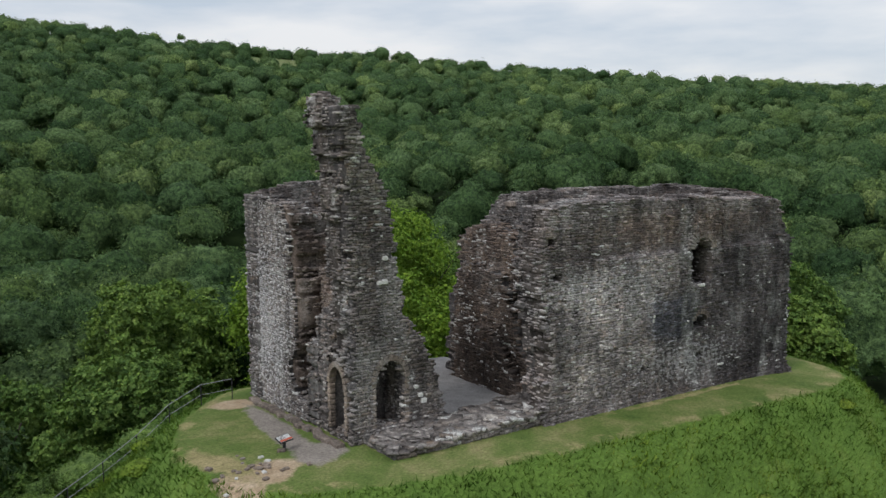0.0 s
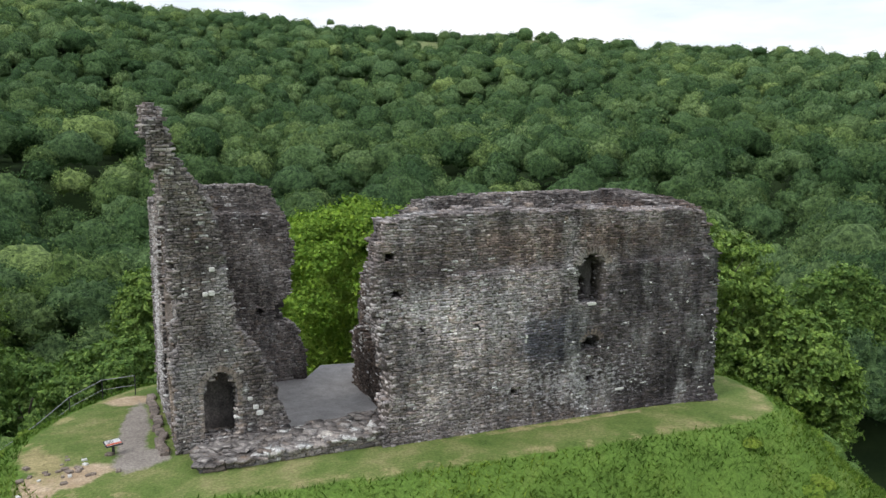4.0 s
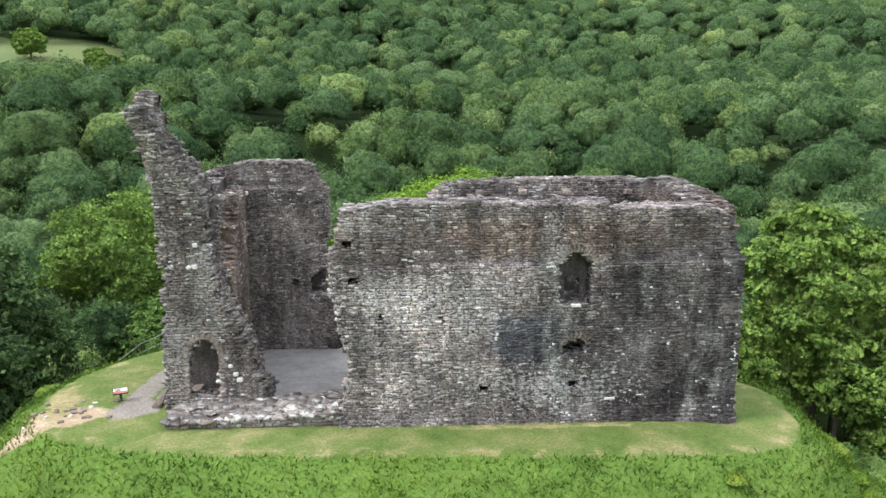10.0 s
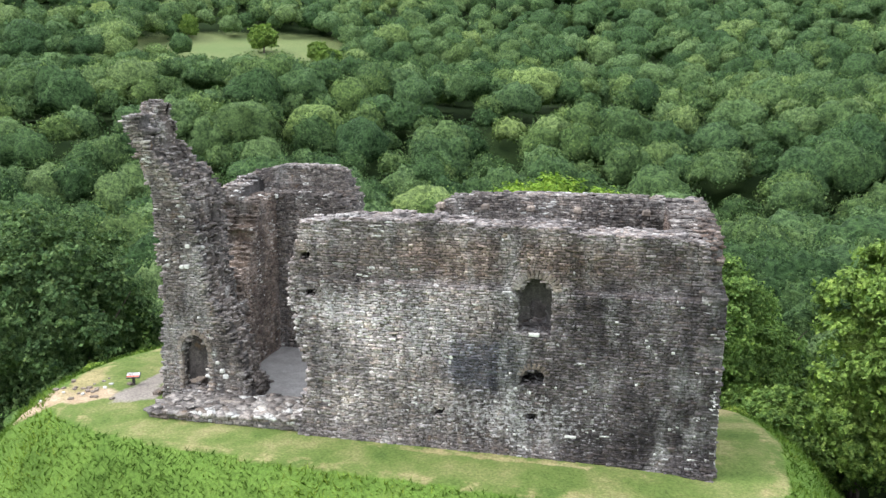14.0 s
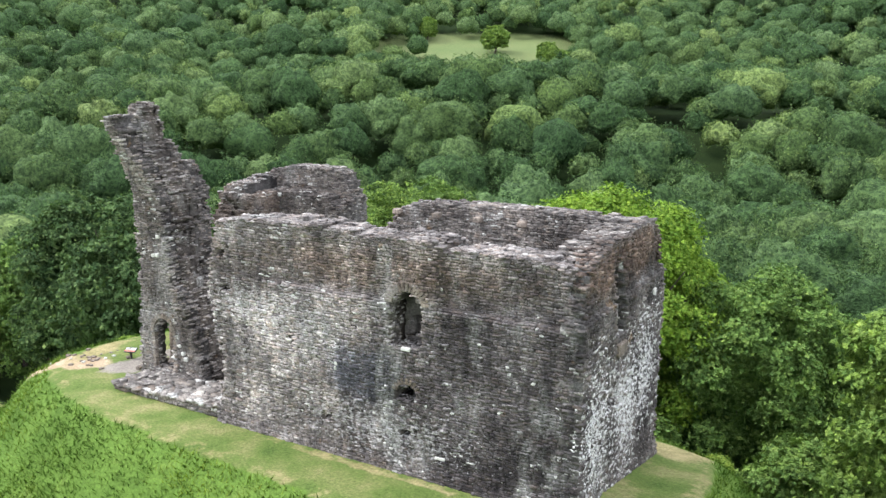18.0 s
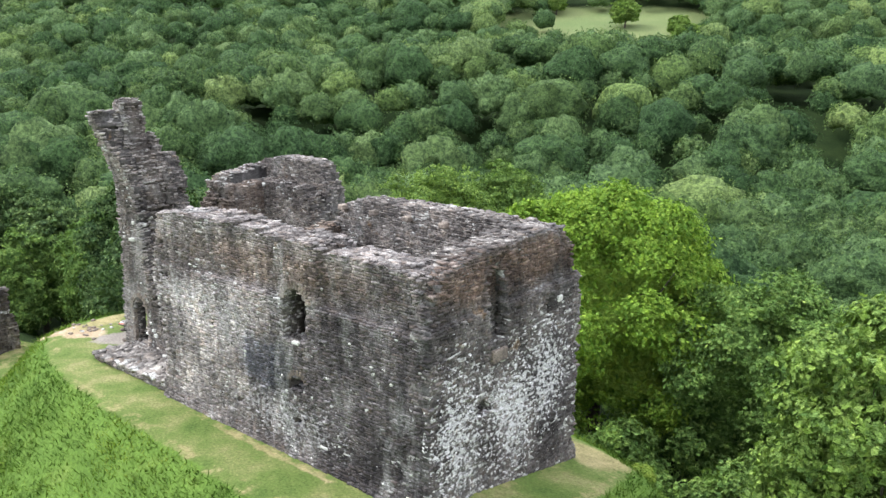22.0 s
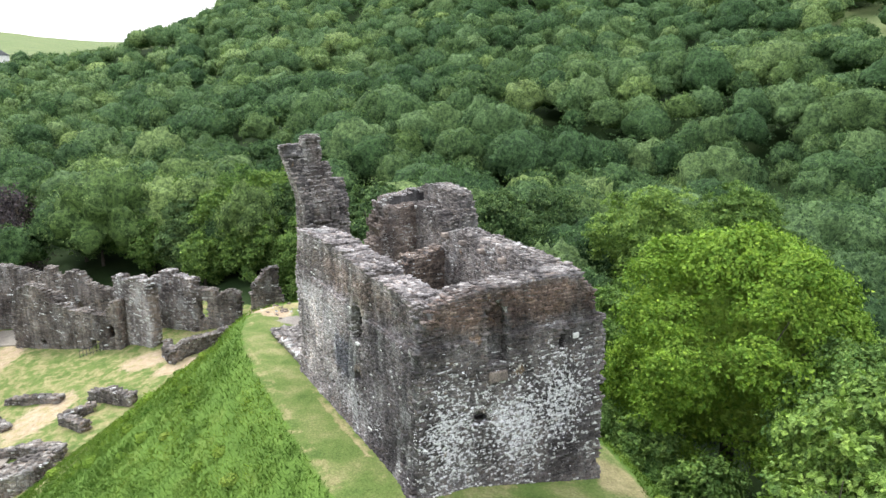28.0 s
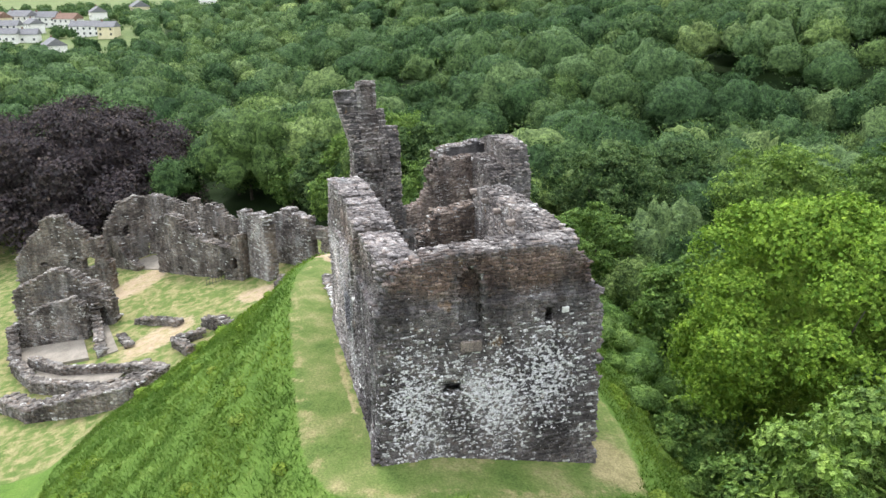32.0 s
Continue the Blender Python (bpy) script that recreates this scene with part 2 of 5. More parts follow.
    fr = ramp(n, (0.32, (0.42, 0.42, 0.43)), (0.68, (1.55, 1.55, 1.55)))
    l.new(fine, fr.inputs["Fac"])
    col = mix(n, l, "MULTIPLY", 1.0, col, fr.outputs[0])
    l.new(col, bsdf.inputs["Base Color"])
    bsdf.inputs["Roughness"].default_value = 0.92
    bsdf.inputs["Specular IOR Level"].default_value = 0.25
    bump = node(n, "ShaderNodeBump", Strength=0.5, Distance=0.03)
    l.new(fine, bump.inputs["Height"])
    l.new(bump.outputs[0], bsdf.inputs["Normal"])
    return m


def leafy(name, low, mid, high, sprays=1.0, deep=0.0):
    """Foliage: each clump its own green, drifting over the wood, a little light passing through."""
    m, n, l, bsdf = material(name)
    geo = n.new("ShaderNodeNewGeometry")
    tone = ramp(n, (0.0, low), (0.5, mid), (1.0, high))
    l.new(geo.outputs["Random Per Island"], tone.inputs["Fac"])
    att = n.new("ShaderNodeAttribute")
    att.attribute_name = "tree_tint"
    tr = ramp(n, (0.0, (0.56, 0.66, 0.62)), (0.35, (0.82, 0.90, 0.80)), (0.6, (1.08, 1.06, 0.92)), (0.85, (1.4, 1.32, 0.95)), (1.0, (1.5, 1.36, 1.1)))
    l.new(att.outputs["Fac"], tr.inputs["Fac"])
    col = mix(n, l, "MULTIPLY", 1.0, tone.outputs[0], tr.outputs[0])
    # sprays of leaves: shade between them and lit tips put into the colour
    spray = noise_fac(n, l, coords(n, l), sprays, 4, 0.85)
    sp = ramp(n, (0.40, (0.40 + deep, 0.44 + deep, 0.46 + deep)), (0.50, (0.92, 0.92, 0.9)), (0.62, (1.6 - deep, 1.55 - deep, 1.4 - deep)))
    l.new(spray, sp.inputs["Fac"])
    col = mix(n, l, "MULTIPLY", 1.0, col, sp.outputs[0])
    bump = node(n, "ShaderNodeBump", Strength=1.0, Distance=1.0 / sprays)
    l.new(spray, bump.inputs["Height"])
    l.new(bump.outputs[0], bsdf.inputs["Normal"])
    l.new(col, bsdf.inputs["Base Color"])
    bsdf.inputs["Roughness"].default_value = 0.75
    bsdf.inputs["Specular IOR Level"].default_value = 0.05
    trans = n.new("ShaderNodeBsdfTranslucent")
    l.new(mix(n, l, "MULTIPLY", 1.0, col, (1.1, 1.25, 0.7)), trans.inputs["Color"])
    ms = n.new("ShaderNodeMixShader")
    ms.inputs["Fac"].default_value = 0.14
    l.new(bsdf.outputs[0], ms.inputs[1])
    l.new(trans.outputs[0], ms.inputs[2])
    l.new(ms.outputs[0], n["Material Output"].inputs["Surface"])
    return m


def plain(name, a, b, scale=3.0, rough=0.9, bump=0.3, distance=0.02):
    m, n, l, bsdf = material(name)
    p = coords(n, l)
    r = ramp(n, (0.3, a), (0.7, b))
    l.new(noise_fac(n, l, p, scale, 6, 0.65), r.inputs["Fac"])
    fine = noise_fac(n, l, p, scale * 9, 5, 0.7)
    fr = ramp(n, (0.3, (0.75, 0.75, 0.75)), (0.7, (1.25, 1.25, 1.25)))
    l.new(fine, fr.inputs["Fac"])
    l.new(mix(n, l, "MULTIPLY", 1.0, r.outputs[0], fr.outputs[0]), bsdf.inputs["Base Color"])
    bsdf.inputs["Roughness"].default_value = rough
    bsdf.inputs["Specular IOR Level"].default_value = 0.25
    bp = node(n, "ShaderNodeBump", Strength=bump, Distance=distance)
    l.new(fine, bp.inputs["Height"])
    l.new(bp.outputs[0], bsdf.inputs["Normal"])
    return m


def ground_material():
    """Mown turf, rough hill grass, worn earth and woodland floor, told apart by the ground's own masks."""
    m, n, l, bsdf = material("turf and earth")
    p = coords(n, l)

    def mask(name):
        a = n.new("ShaderNodeAttribute")
        a.attribute_name = name
        add = n.new("ShaderNodeMath")
        add.operation = "ADD"
        sub = n.new("ShaderNodeMath")
        sub.operation = "MULTIPLY_ADD"
        l.new(noise_fac(n, l, p, 0.9, 5, 0.7), sub.inputs[0])
        sub.inputs[1].default_value, sub.inputs[2].default_value = 0.9, -0.45
        l.new(a.outputs["Fac"], add.inputs[0])
        l.new(sub.outputs[0], add.inputs[1])
        r = ramp(n, (0.42, (0, 0, 0)), (0.60, (1, 1, 1)))
        l.new(add.outputs[0], r.inputs["Fac"])
        return r.outputs[0]

    def blotch(scale, *stops):
        r = ramp(n, *stops)
        l.new(noise_fac(n, l, p, scale, 6, 0.65), r.inputs["Fac"])
        return r.outputs[0]

    rough = blotch(0.5, (0.30, (0.066, 0.119, 0.024)), (0.55, (0.093, 0.158, 0.031)), (0.75, (0.134, 0.184, 0.047)))
    mown = blotch(0.45, (0.30, (0.064, 0.104, 0.026)), (0.45, (0.096, 0.136, 0.037)), (0.57, (0.145, 0.165, 0.060)), (0.72, (0.235, 0.212, 0.106)))
    earth = blotch(1.4, (0.30, (0.26, 0.19, 0.12)), (0.70, (0.40, 0.32, 0.23)))
    # woodland floor: near-black green, with the shade under the crowns in the colour
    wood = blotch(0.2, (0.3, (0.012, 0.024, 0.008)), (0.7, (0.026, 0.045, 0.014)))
    col = mix(n, l, "MIX", mask("pasture"), rough, blotch(0.03, (0.3, (0.095, 0.135, 0.052)), (0.7, (0.142, 0.165, 0.072))))
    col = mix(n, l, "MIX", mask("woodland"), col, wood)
    col = mix(n, l, "MIX", mask("mown"), col, mown)
    col = mix(n, l, "MIX", mask("worn"), col, earth)
    col = mix(n, l, "MIX", mask("straw"), col, blotch(1.2, (0.3, (0.18, 0.165, 0.074)), (0.7, (0.31, 0.262, 0.14))))
    col = mix(n, l, "MIX", mask("path"), col, blotch(1.0, (0.3, (0.175, 0.155, 0.138)), (0.7, (0.25, 0.225, 0.20))))
    fine = noise_fac(n, l, p, 9.0, 6, 0.75)
    fr = ramp(n, (0.3, (0.65, 0.65, 0.65)), (0.7, (1.7, 1.7, 1.7)))
    l.new(fine, fr.inputs["Fac"])
    l.new(mix(n, l, "MULTIPLY", 1.0, col, fr.outputs[0]), bsdf.inputs["Base Color"])
    bsdf.inputs["Roughness"].default_value = 0.95
    bsdf.inputs["Specular IOR Level"].default_value = 0.1
    bp = node(n, "ShaderNodeBump", Strength=0.6, Distance=0.06)
    l.new(fine, bp.inputs["Height"])
    l.new(bp.outputs[0], bsdf.inputs["Normal"])
    return m


STONE = slate_stone("slate rubble", tint=(1.04, 1.0, 0.96), dark=1.15, speckle=0.20)
STONE_SOUTH = slate_stone("slate rubble with damp stains", tint=(1.04, 1.0, 0.985), dark=1.32, lichen=0.66, speckle=0.16, stain=0.6, crusts=[((9.5, 0, 5.4), (4.5, 4, 1.4), 0.35), ((15.0, 0, 1.6), (6.0, 4, 1.6), 0.35)], zones=[
    ((20.4, 0, 3.4), (5.4, 4, 5.0), (0.46, 0.46, 0.49)), ((14.2, 0, 3.6), (1.9, 4, 1.3), (0.40, 0.44, 0.52)), ((9.0, 0, 7.2), (3.6, 4, 1.0), (0.62, 0.60, 0.60)),
    ((9.4, 0, 3.0), (3.8, 4, 2.6), (1.3, 1.3, 1.3)), ((10.0, 0, 5.0), (5.0, 4, 1.8), (1.38, 1.39, 1.42)), ((15.4, 0, 7.6), (5.0, 4, 0.9), (0.94, 0.83, 0.76))])
STONE_WEST = slate_stone("slate rubble pale with lichen", tint=(1.03, 1.0, 0.97), dark=1.35, lichen=0.8, speckle=0.42, stain=0.45, crusts=[((-0.5, 10.5, 3.5), (4, 4.5, 7.0), 0.7)])
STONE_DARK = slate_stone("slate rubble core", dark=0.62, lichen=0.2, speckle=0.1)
# same slate, darkened in colour for the side turned from the sun
STONE_EAST = slate_stone("shaded slate rubble with lichen", tint=(1.04, 1.0, 0.98), dark=0.74, lichen=0.2, speckle=0.5, stain=0.4, ceiling=6.6, crusts=[((22.5, 4.9, 2.4), (4, 3.0, 3.6), 1.0), ((22.5, 7.2, 3.2), (4, 2.4, 3.4), 0.9), ((22.5, 1.5, 2.6), (4, 2.4, 4.2), 0.95)], zones=[
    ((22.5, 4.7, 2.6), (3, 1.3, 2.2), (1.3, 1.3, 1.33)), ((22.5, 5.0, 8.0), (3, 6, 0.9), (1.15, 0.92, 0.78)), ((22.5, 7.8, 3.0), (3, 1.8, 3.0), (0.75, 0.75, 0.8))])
STONE_BROWN = slate_stone("broken brown rubble", tint=(1.12, 0.95, 0.82), dark=0.80, lichen=0.25, speckle=0.4)
STONE_TORN = slate_stone("torn brown rubble", tint=(1.10, 0.97, 0.87), dark=1.12, lichen=0.25, speckle=0.2, stain=0.3)
STONE_PALE = slate_stone("pale weathered coping", tint=(1.03, 1.0, 0.95), dark=1.2, lichen=0.5, speckle=0.34, stain=0.3)
STONE_RUIN = slate_stone("bailey rubble", tint=(1.05, 1.0, 0.91), dark=0.92, lichen=0.35, speckle=0.22)
GROUND = ground_material()
GRAVEL = plain("grey gravel", (0.20, 0.19, 0.19), (0.30, 0.29, 0.285), 1.5)
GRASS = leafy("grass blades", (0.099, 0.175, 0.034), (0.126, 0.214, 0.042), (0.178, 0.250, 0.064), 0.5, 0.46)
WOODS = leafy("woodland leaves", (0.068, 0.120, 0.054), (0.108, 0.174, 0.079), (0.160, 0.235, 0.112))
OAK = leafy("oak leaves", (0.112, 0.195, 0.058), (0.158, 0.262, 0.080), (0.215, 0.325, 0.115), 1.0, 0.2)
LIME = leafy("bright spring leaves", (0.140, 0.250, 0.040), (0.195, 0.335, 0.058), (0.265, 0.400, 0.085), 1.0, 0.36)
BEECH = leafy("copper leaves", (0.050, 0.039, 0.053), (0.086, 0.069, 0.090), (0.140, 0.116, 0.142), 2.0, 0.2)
BARK = plain("bark", (0.06, 0.05, 0.04), (0.14, 0.12, 0.10), 4.0)

# ---- the ground: a motte, a sloping bailey, a wooded valley and the far ridge ----
RIDGE_AZ = [-180, -115, -103, -95, -88, -80, -76, -60, -38, -15, -7, 0, 4, 11, 16, 20, 25, 30, 33, 38, 43, 50, 58, 66, 80, 180]
RIDGE_EL = [0.0, -1.4, -1.2, -1.0, -0.2, 1.6, 3.4, 6.4, 8.4, 9.0, 8.7, 8.3, 8.0, 7.7, 7.3, 6.85, 6.6, 6.85, 6.1, 5.8, 5.3, 4.7, 4.0, 3.3, 2.4, 0.0]


def smooth(a, b, x):
    t = np.clip((np.asarray(x, float) - a) / (b - a), 0, 1)
    return t * t * (3 - 2 * t)


RIM = [(-6.0, 3.0), (-4.6, -0.2), (0.0, -1.7), (8.0, -2.5), (16.0, -2.8), (22.8, -2.8), (24.8, -1.4), (25.4, 3.0), (25.3, 8.5), (24.3, 11.2), (18.0, 12.6), (8.0, 13.4), (0.0, 14.2), (-2.0, 13.2), (-4.4, 9.8), (-5.6, 7.0)]
# worn round
RIM = [(a[0] * (1 - w) + b[0] * w, a[1] * (1 - w) + b[1] * w) for a, b in zip(RIM, RIM[1:] + RIM[:1]) for w in (0.25, 0.75)]


def plateau_distance(x, y):
    """Metres outside (or, below zero, inside) the rim of the motte's top."""
    x, y = np.asarray(x, float), np.asarray(y, float)
    far = np.full(np.broadcast(x, y).shape, 1e9)
    for (x0, y0), (x1, y1) in zip(RIM, RIM[1:] + RIM[:1]):
        s = np.clip(((x - x0) * (x1 - x0) + (y - y0) * (y1 - y0)) / ((x1 - x0) ** 2 + (y1 - y0) ** 2), 0, 1)
        far = np.minimum(far, np.hypot(x - x0 - s * (x1 - x0), y - y0 - s * (y1 - y0)))
    return np.where(inside(RIM, x, y), -far, far) + 0.5 * (fractal(N1, x * 0.2, y * 0.2) - 0.5)


def bailey_weight(x, y):
    return smooth(2, -14, x) * smooth(22, 12.5, y) * smooth(150, 108, np.hypot(x - 11, y - 4))


def height(x, y):
    x, y = np.asarray(x, float), np.asarray(y, float)
    d = plateau_distance(x, y)
    top = 0.12 - (0.055 + 0.055 * smooth(0, 7, x) + 0.09 * smooth(8, 18, x)) * np.clip(y - 2.5, 0, 14) - 0.12 * smooth(17, 23, x)
    r, az = np.hypot(x - 11, y - 4), np.degrees(np.arctan2(x - 11, y - 4))
    steep = 0.80 - 0.14 * smooth(-100, -80, az) * smooth(-25, -50, az)
    motte = top - steep * np.maximum(d, 0) * smooth(-0.5, 3.0, d) - 0.05 * np.clip(d, 0, 3)
    west = smooth(-76, -86, az)
    crest = np.tan(np.radians(np.interp(az, RIDGE_AZ, RIDGE_EL)))
    ridge = (9 + 700 * crest) * (1 - west) + (1 + 480 * crest) * west
    t = np.interp(r, [120, 165, 200, 260, 300, 345, 380, 450, 560, 680], [0.0, 0.10, 0.18, 0.205, 0.22, 0.315, 0.365, 0.52, 0.73, 1.0]) * (1 - west)
    t += np.interp(r, [120, 165, 220, 300, 375, 430, 480], [0.0, 0.035, 0.17, 0.29, 0.42, 0.64, 1.0]) * west
    valley = -17 - 5 * smooth(60, 150, r) + (ridge + 22) * t
    valley += (fractal(N2, x * 0.011, y * 0.011) - 0.5) * 12 * smooth(60, 200, r) * smooth(720, 560, r)
    valley -= 40 * smooth(690, 1100, r) * smooth(-90, -76, az)
    valley += np.clip(r - 430, 0, 1500) * 0.022 * smooth(-84, -92, az)
    plane = np.clip(-15.5 + 0.045 * (x + 31) + 0.188 * (y + 8), -25, -12.2)
    w = bailey_weight(x, y)
    base = plane * w + valley * (1 - w)
    k = 1.2
    return np.maximum(motte, base) + k * np.maximum(0, 1 - np.abs(motte - base) / (3 * k)) ** 2 * 0.35


def axis(lo, fine_lo, fine_hi, hi, step, growth=1.13):
    left, right, s = [fine_lo], [fine_hi], step
    while left[-1] > lo:
        s *= growth
        left.append(left[-1] - s)
    s = step
    while right[-1] < hi:
        s *= growth
        right.append(right[-1] + s)
    return np.array(left[::-1] + list(np.arange(fine_lo + step, fine_hi - 1e-6, step)) + right)


gx, gy = axis(-4200, -34, 34, 4200, 0.5, 1.06), axis(-4200, -24, 24, 4200, 0.5, 1.06)
GX, GY = np.meshgrid(gx, gy, indexing="ij")
GZ = height(GX, GY) + 0.10 * (fractal(N3, GX * 0.7, GY * 0.7) - 0.5) * smooth(0.0, 2.0, plateau_distance(GX, GY)) * 3
idx = np.arange(GX.size).reshape(GX.shape)
quads = np.stack([idx[:-1, :-1], idx[1:, :-1], idx[1:, 1:], idx[:-1, 1:]], -1)
ground_mesh = mesh_from("ground", np.stack([GX, GY, GZ], -1), quads, smooth=True)


def blob(cx, cy, rx, ry, turn=0.0):
    c, s = math.cos(turn), math.sin(turn)
    u, v = (GX - cx) * c + (GY - cy) * s, -(GX - cx) * s + (GY - cy) * c
    return np.clip(1.2 - np.hypot(u / rx, v / ry) * 0.75, 0, 1)


pd = plateau_distance(GX, GY)
BAILEY = [(-8, -60), (-8, 8), (-36, 15), (-46, 9), (-58, 4.5), (-76, -13), (-80, -30), (-70, -60)]
bw = bailey_weight(GX, GY) * np.maximum(inside(BAILEY, GX, GY), smooth(-20, -30, GY))
FIELDS = [(-150, 329, 50, 25, 0.32), (-332, 236, 16, 8, 0.6), (249, 640, 44, 20, -0.36), (182, 676, 26, 12, -0.3), (415, 548, 46, 16, -0.6), (350, 600, 30, 12, -0.55), (478, 486, 34, 12, -0.8)]
field = np.max([blob(f[0] * 0.975, f[1] * 0.975, f[2], f[3] + 13, f[4]) for f in FIELDS], 0)
mown = np.clip(smooth(0.7, -0.2, pd) + smooth(0.35, 0.8, bw) * smooth(9, 14, pd), 0, 1)
worn = np.max([
    blob(-4.4, 1.6, 1.7, 1.1, 0.3), blob(-1.9, 11.2, 1.2, 0.9), blob(-5.6, 0.2, 0.9, 0.6),
    blob(-32.5, -14.5, 2.6, 5.5, 0.9), blob(-38, -3.5, 2.6, 3.2), blob(-55, -19, 3.0, 7.0, 1.0), blob(-33, -1.0, 2.0, 3.0),
    blob(14, -0.36, 7.0, 0.16, -0.012) * 0.8, blob(-5.3, 0.6, 0.7, 0.5),
], 0)
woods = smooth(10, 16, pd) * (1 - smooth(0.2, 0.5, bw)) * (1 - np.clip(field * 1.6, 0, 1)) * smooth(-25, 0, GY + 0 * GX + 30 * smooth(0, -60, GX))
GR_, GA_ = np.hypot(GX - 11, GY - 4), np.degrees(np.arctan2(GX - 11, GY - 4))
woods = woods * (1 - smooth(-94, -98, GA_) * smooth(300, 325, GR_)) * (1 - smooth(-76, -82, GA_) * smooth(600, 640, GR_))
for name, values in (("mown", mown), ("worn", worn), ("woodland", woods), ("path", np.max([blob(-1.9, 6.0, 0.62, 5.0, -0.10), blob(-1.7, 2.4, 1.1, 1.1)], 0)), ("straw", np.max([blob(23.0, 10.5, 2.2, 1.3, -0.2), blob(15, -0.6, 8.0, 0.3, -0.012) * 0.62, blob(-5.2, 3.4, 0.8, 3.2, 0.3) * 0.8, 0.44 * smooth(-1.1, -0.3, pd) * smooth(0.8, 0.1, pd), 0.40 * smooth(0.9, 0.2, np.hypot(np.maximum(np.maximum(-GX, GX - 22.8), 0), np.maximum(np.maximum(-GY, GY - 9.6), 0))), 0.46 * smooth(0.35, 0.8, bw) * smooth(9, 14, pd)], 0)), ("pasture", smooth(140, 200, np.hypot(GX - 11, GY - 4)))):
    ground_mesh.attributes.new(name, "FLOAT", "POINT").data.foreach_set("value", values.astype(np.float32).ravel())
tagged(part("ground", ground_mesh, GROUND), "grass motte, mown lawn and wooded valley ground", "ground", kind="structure")


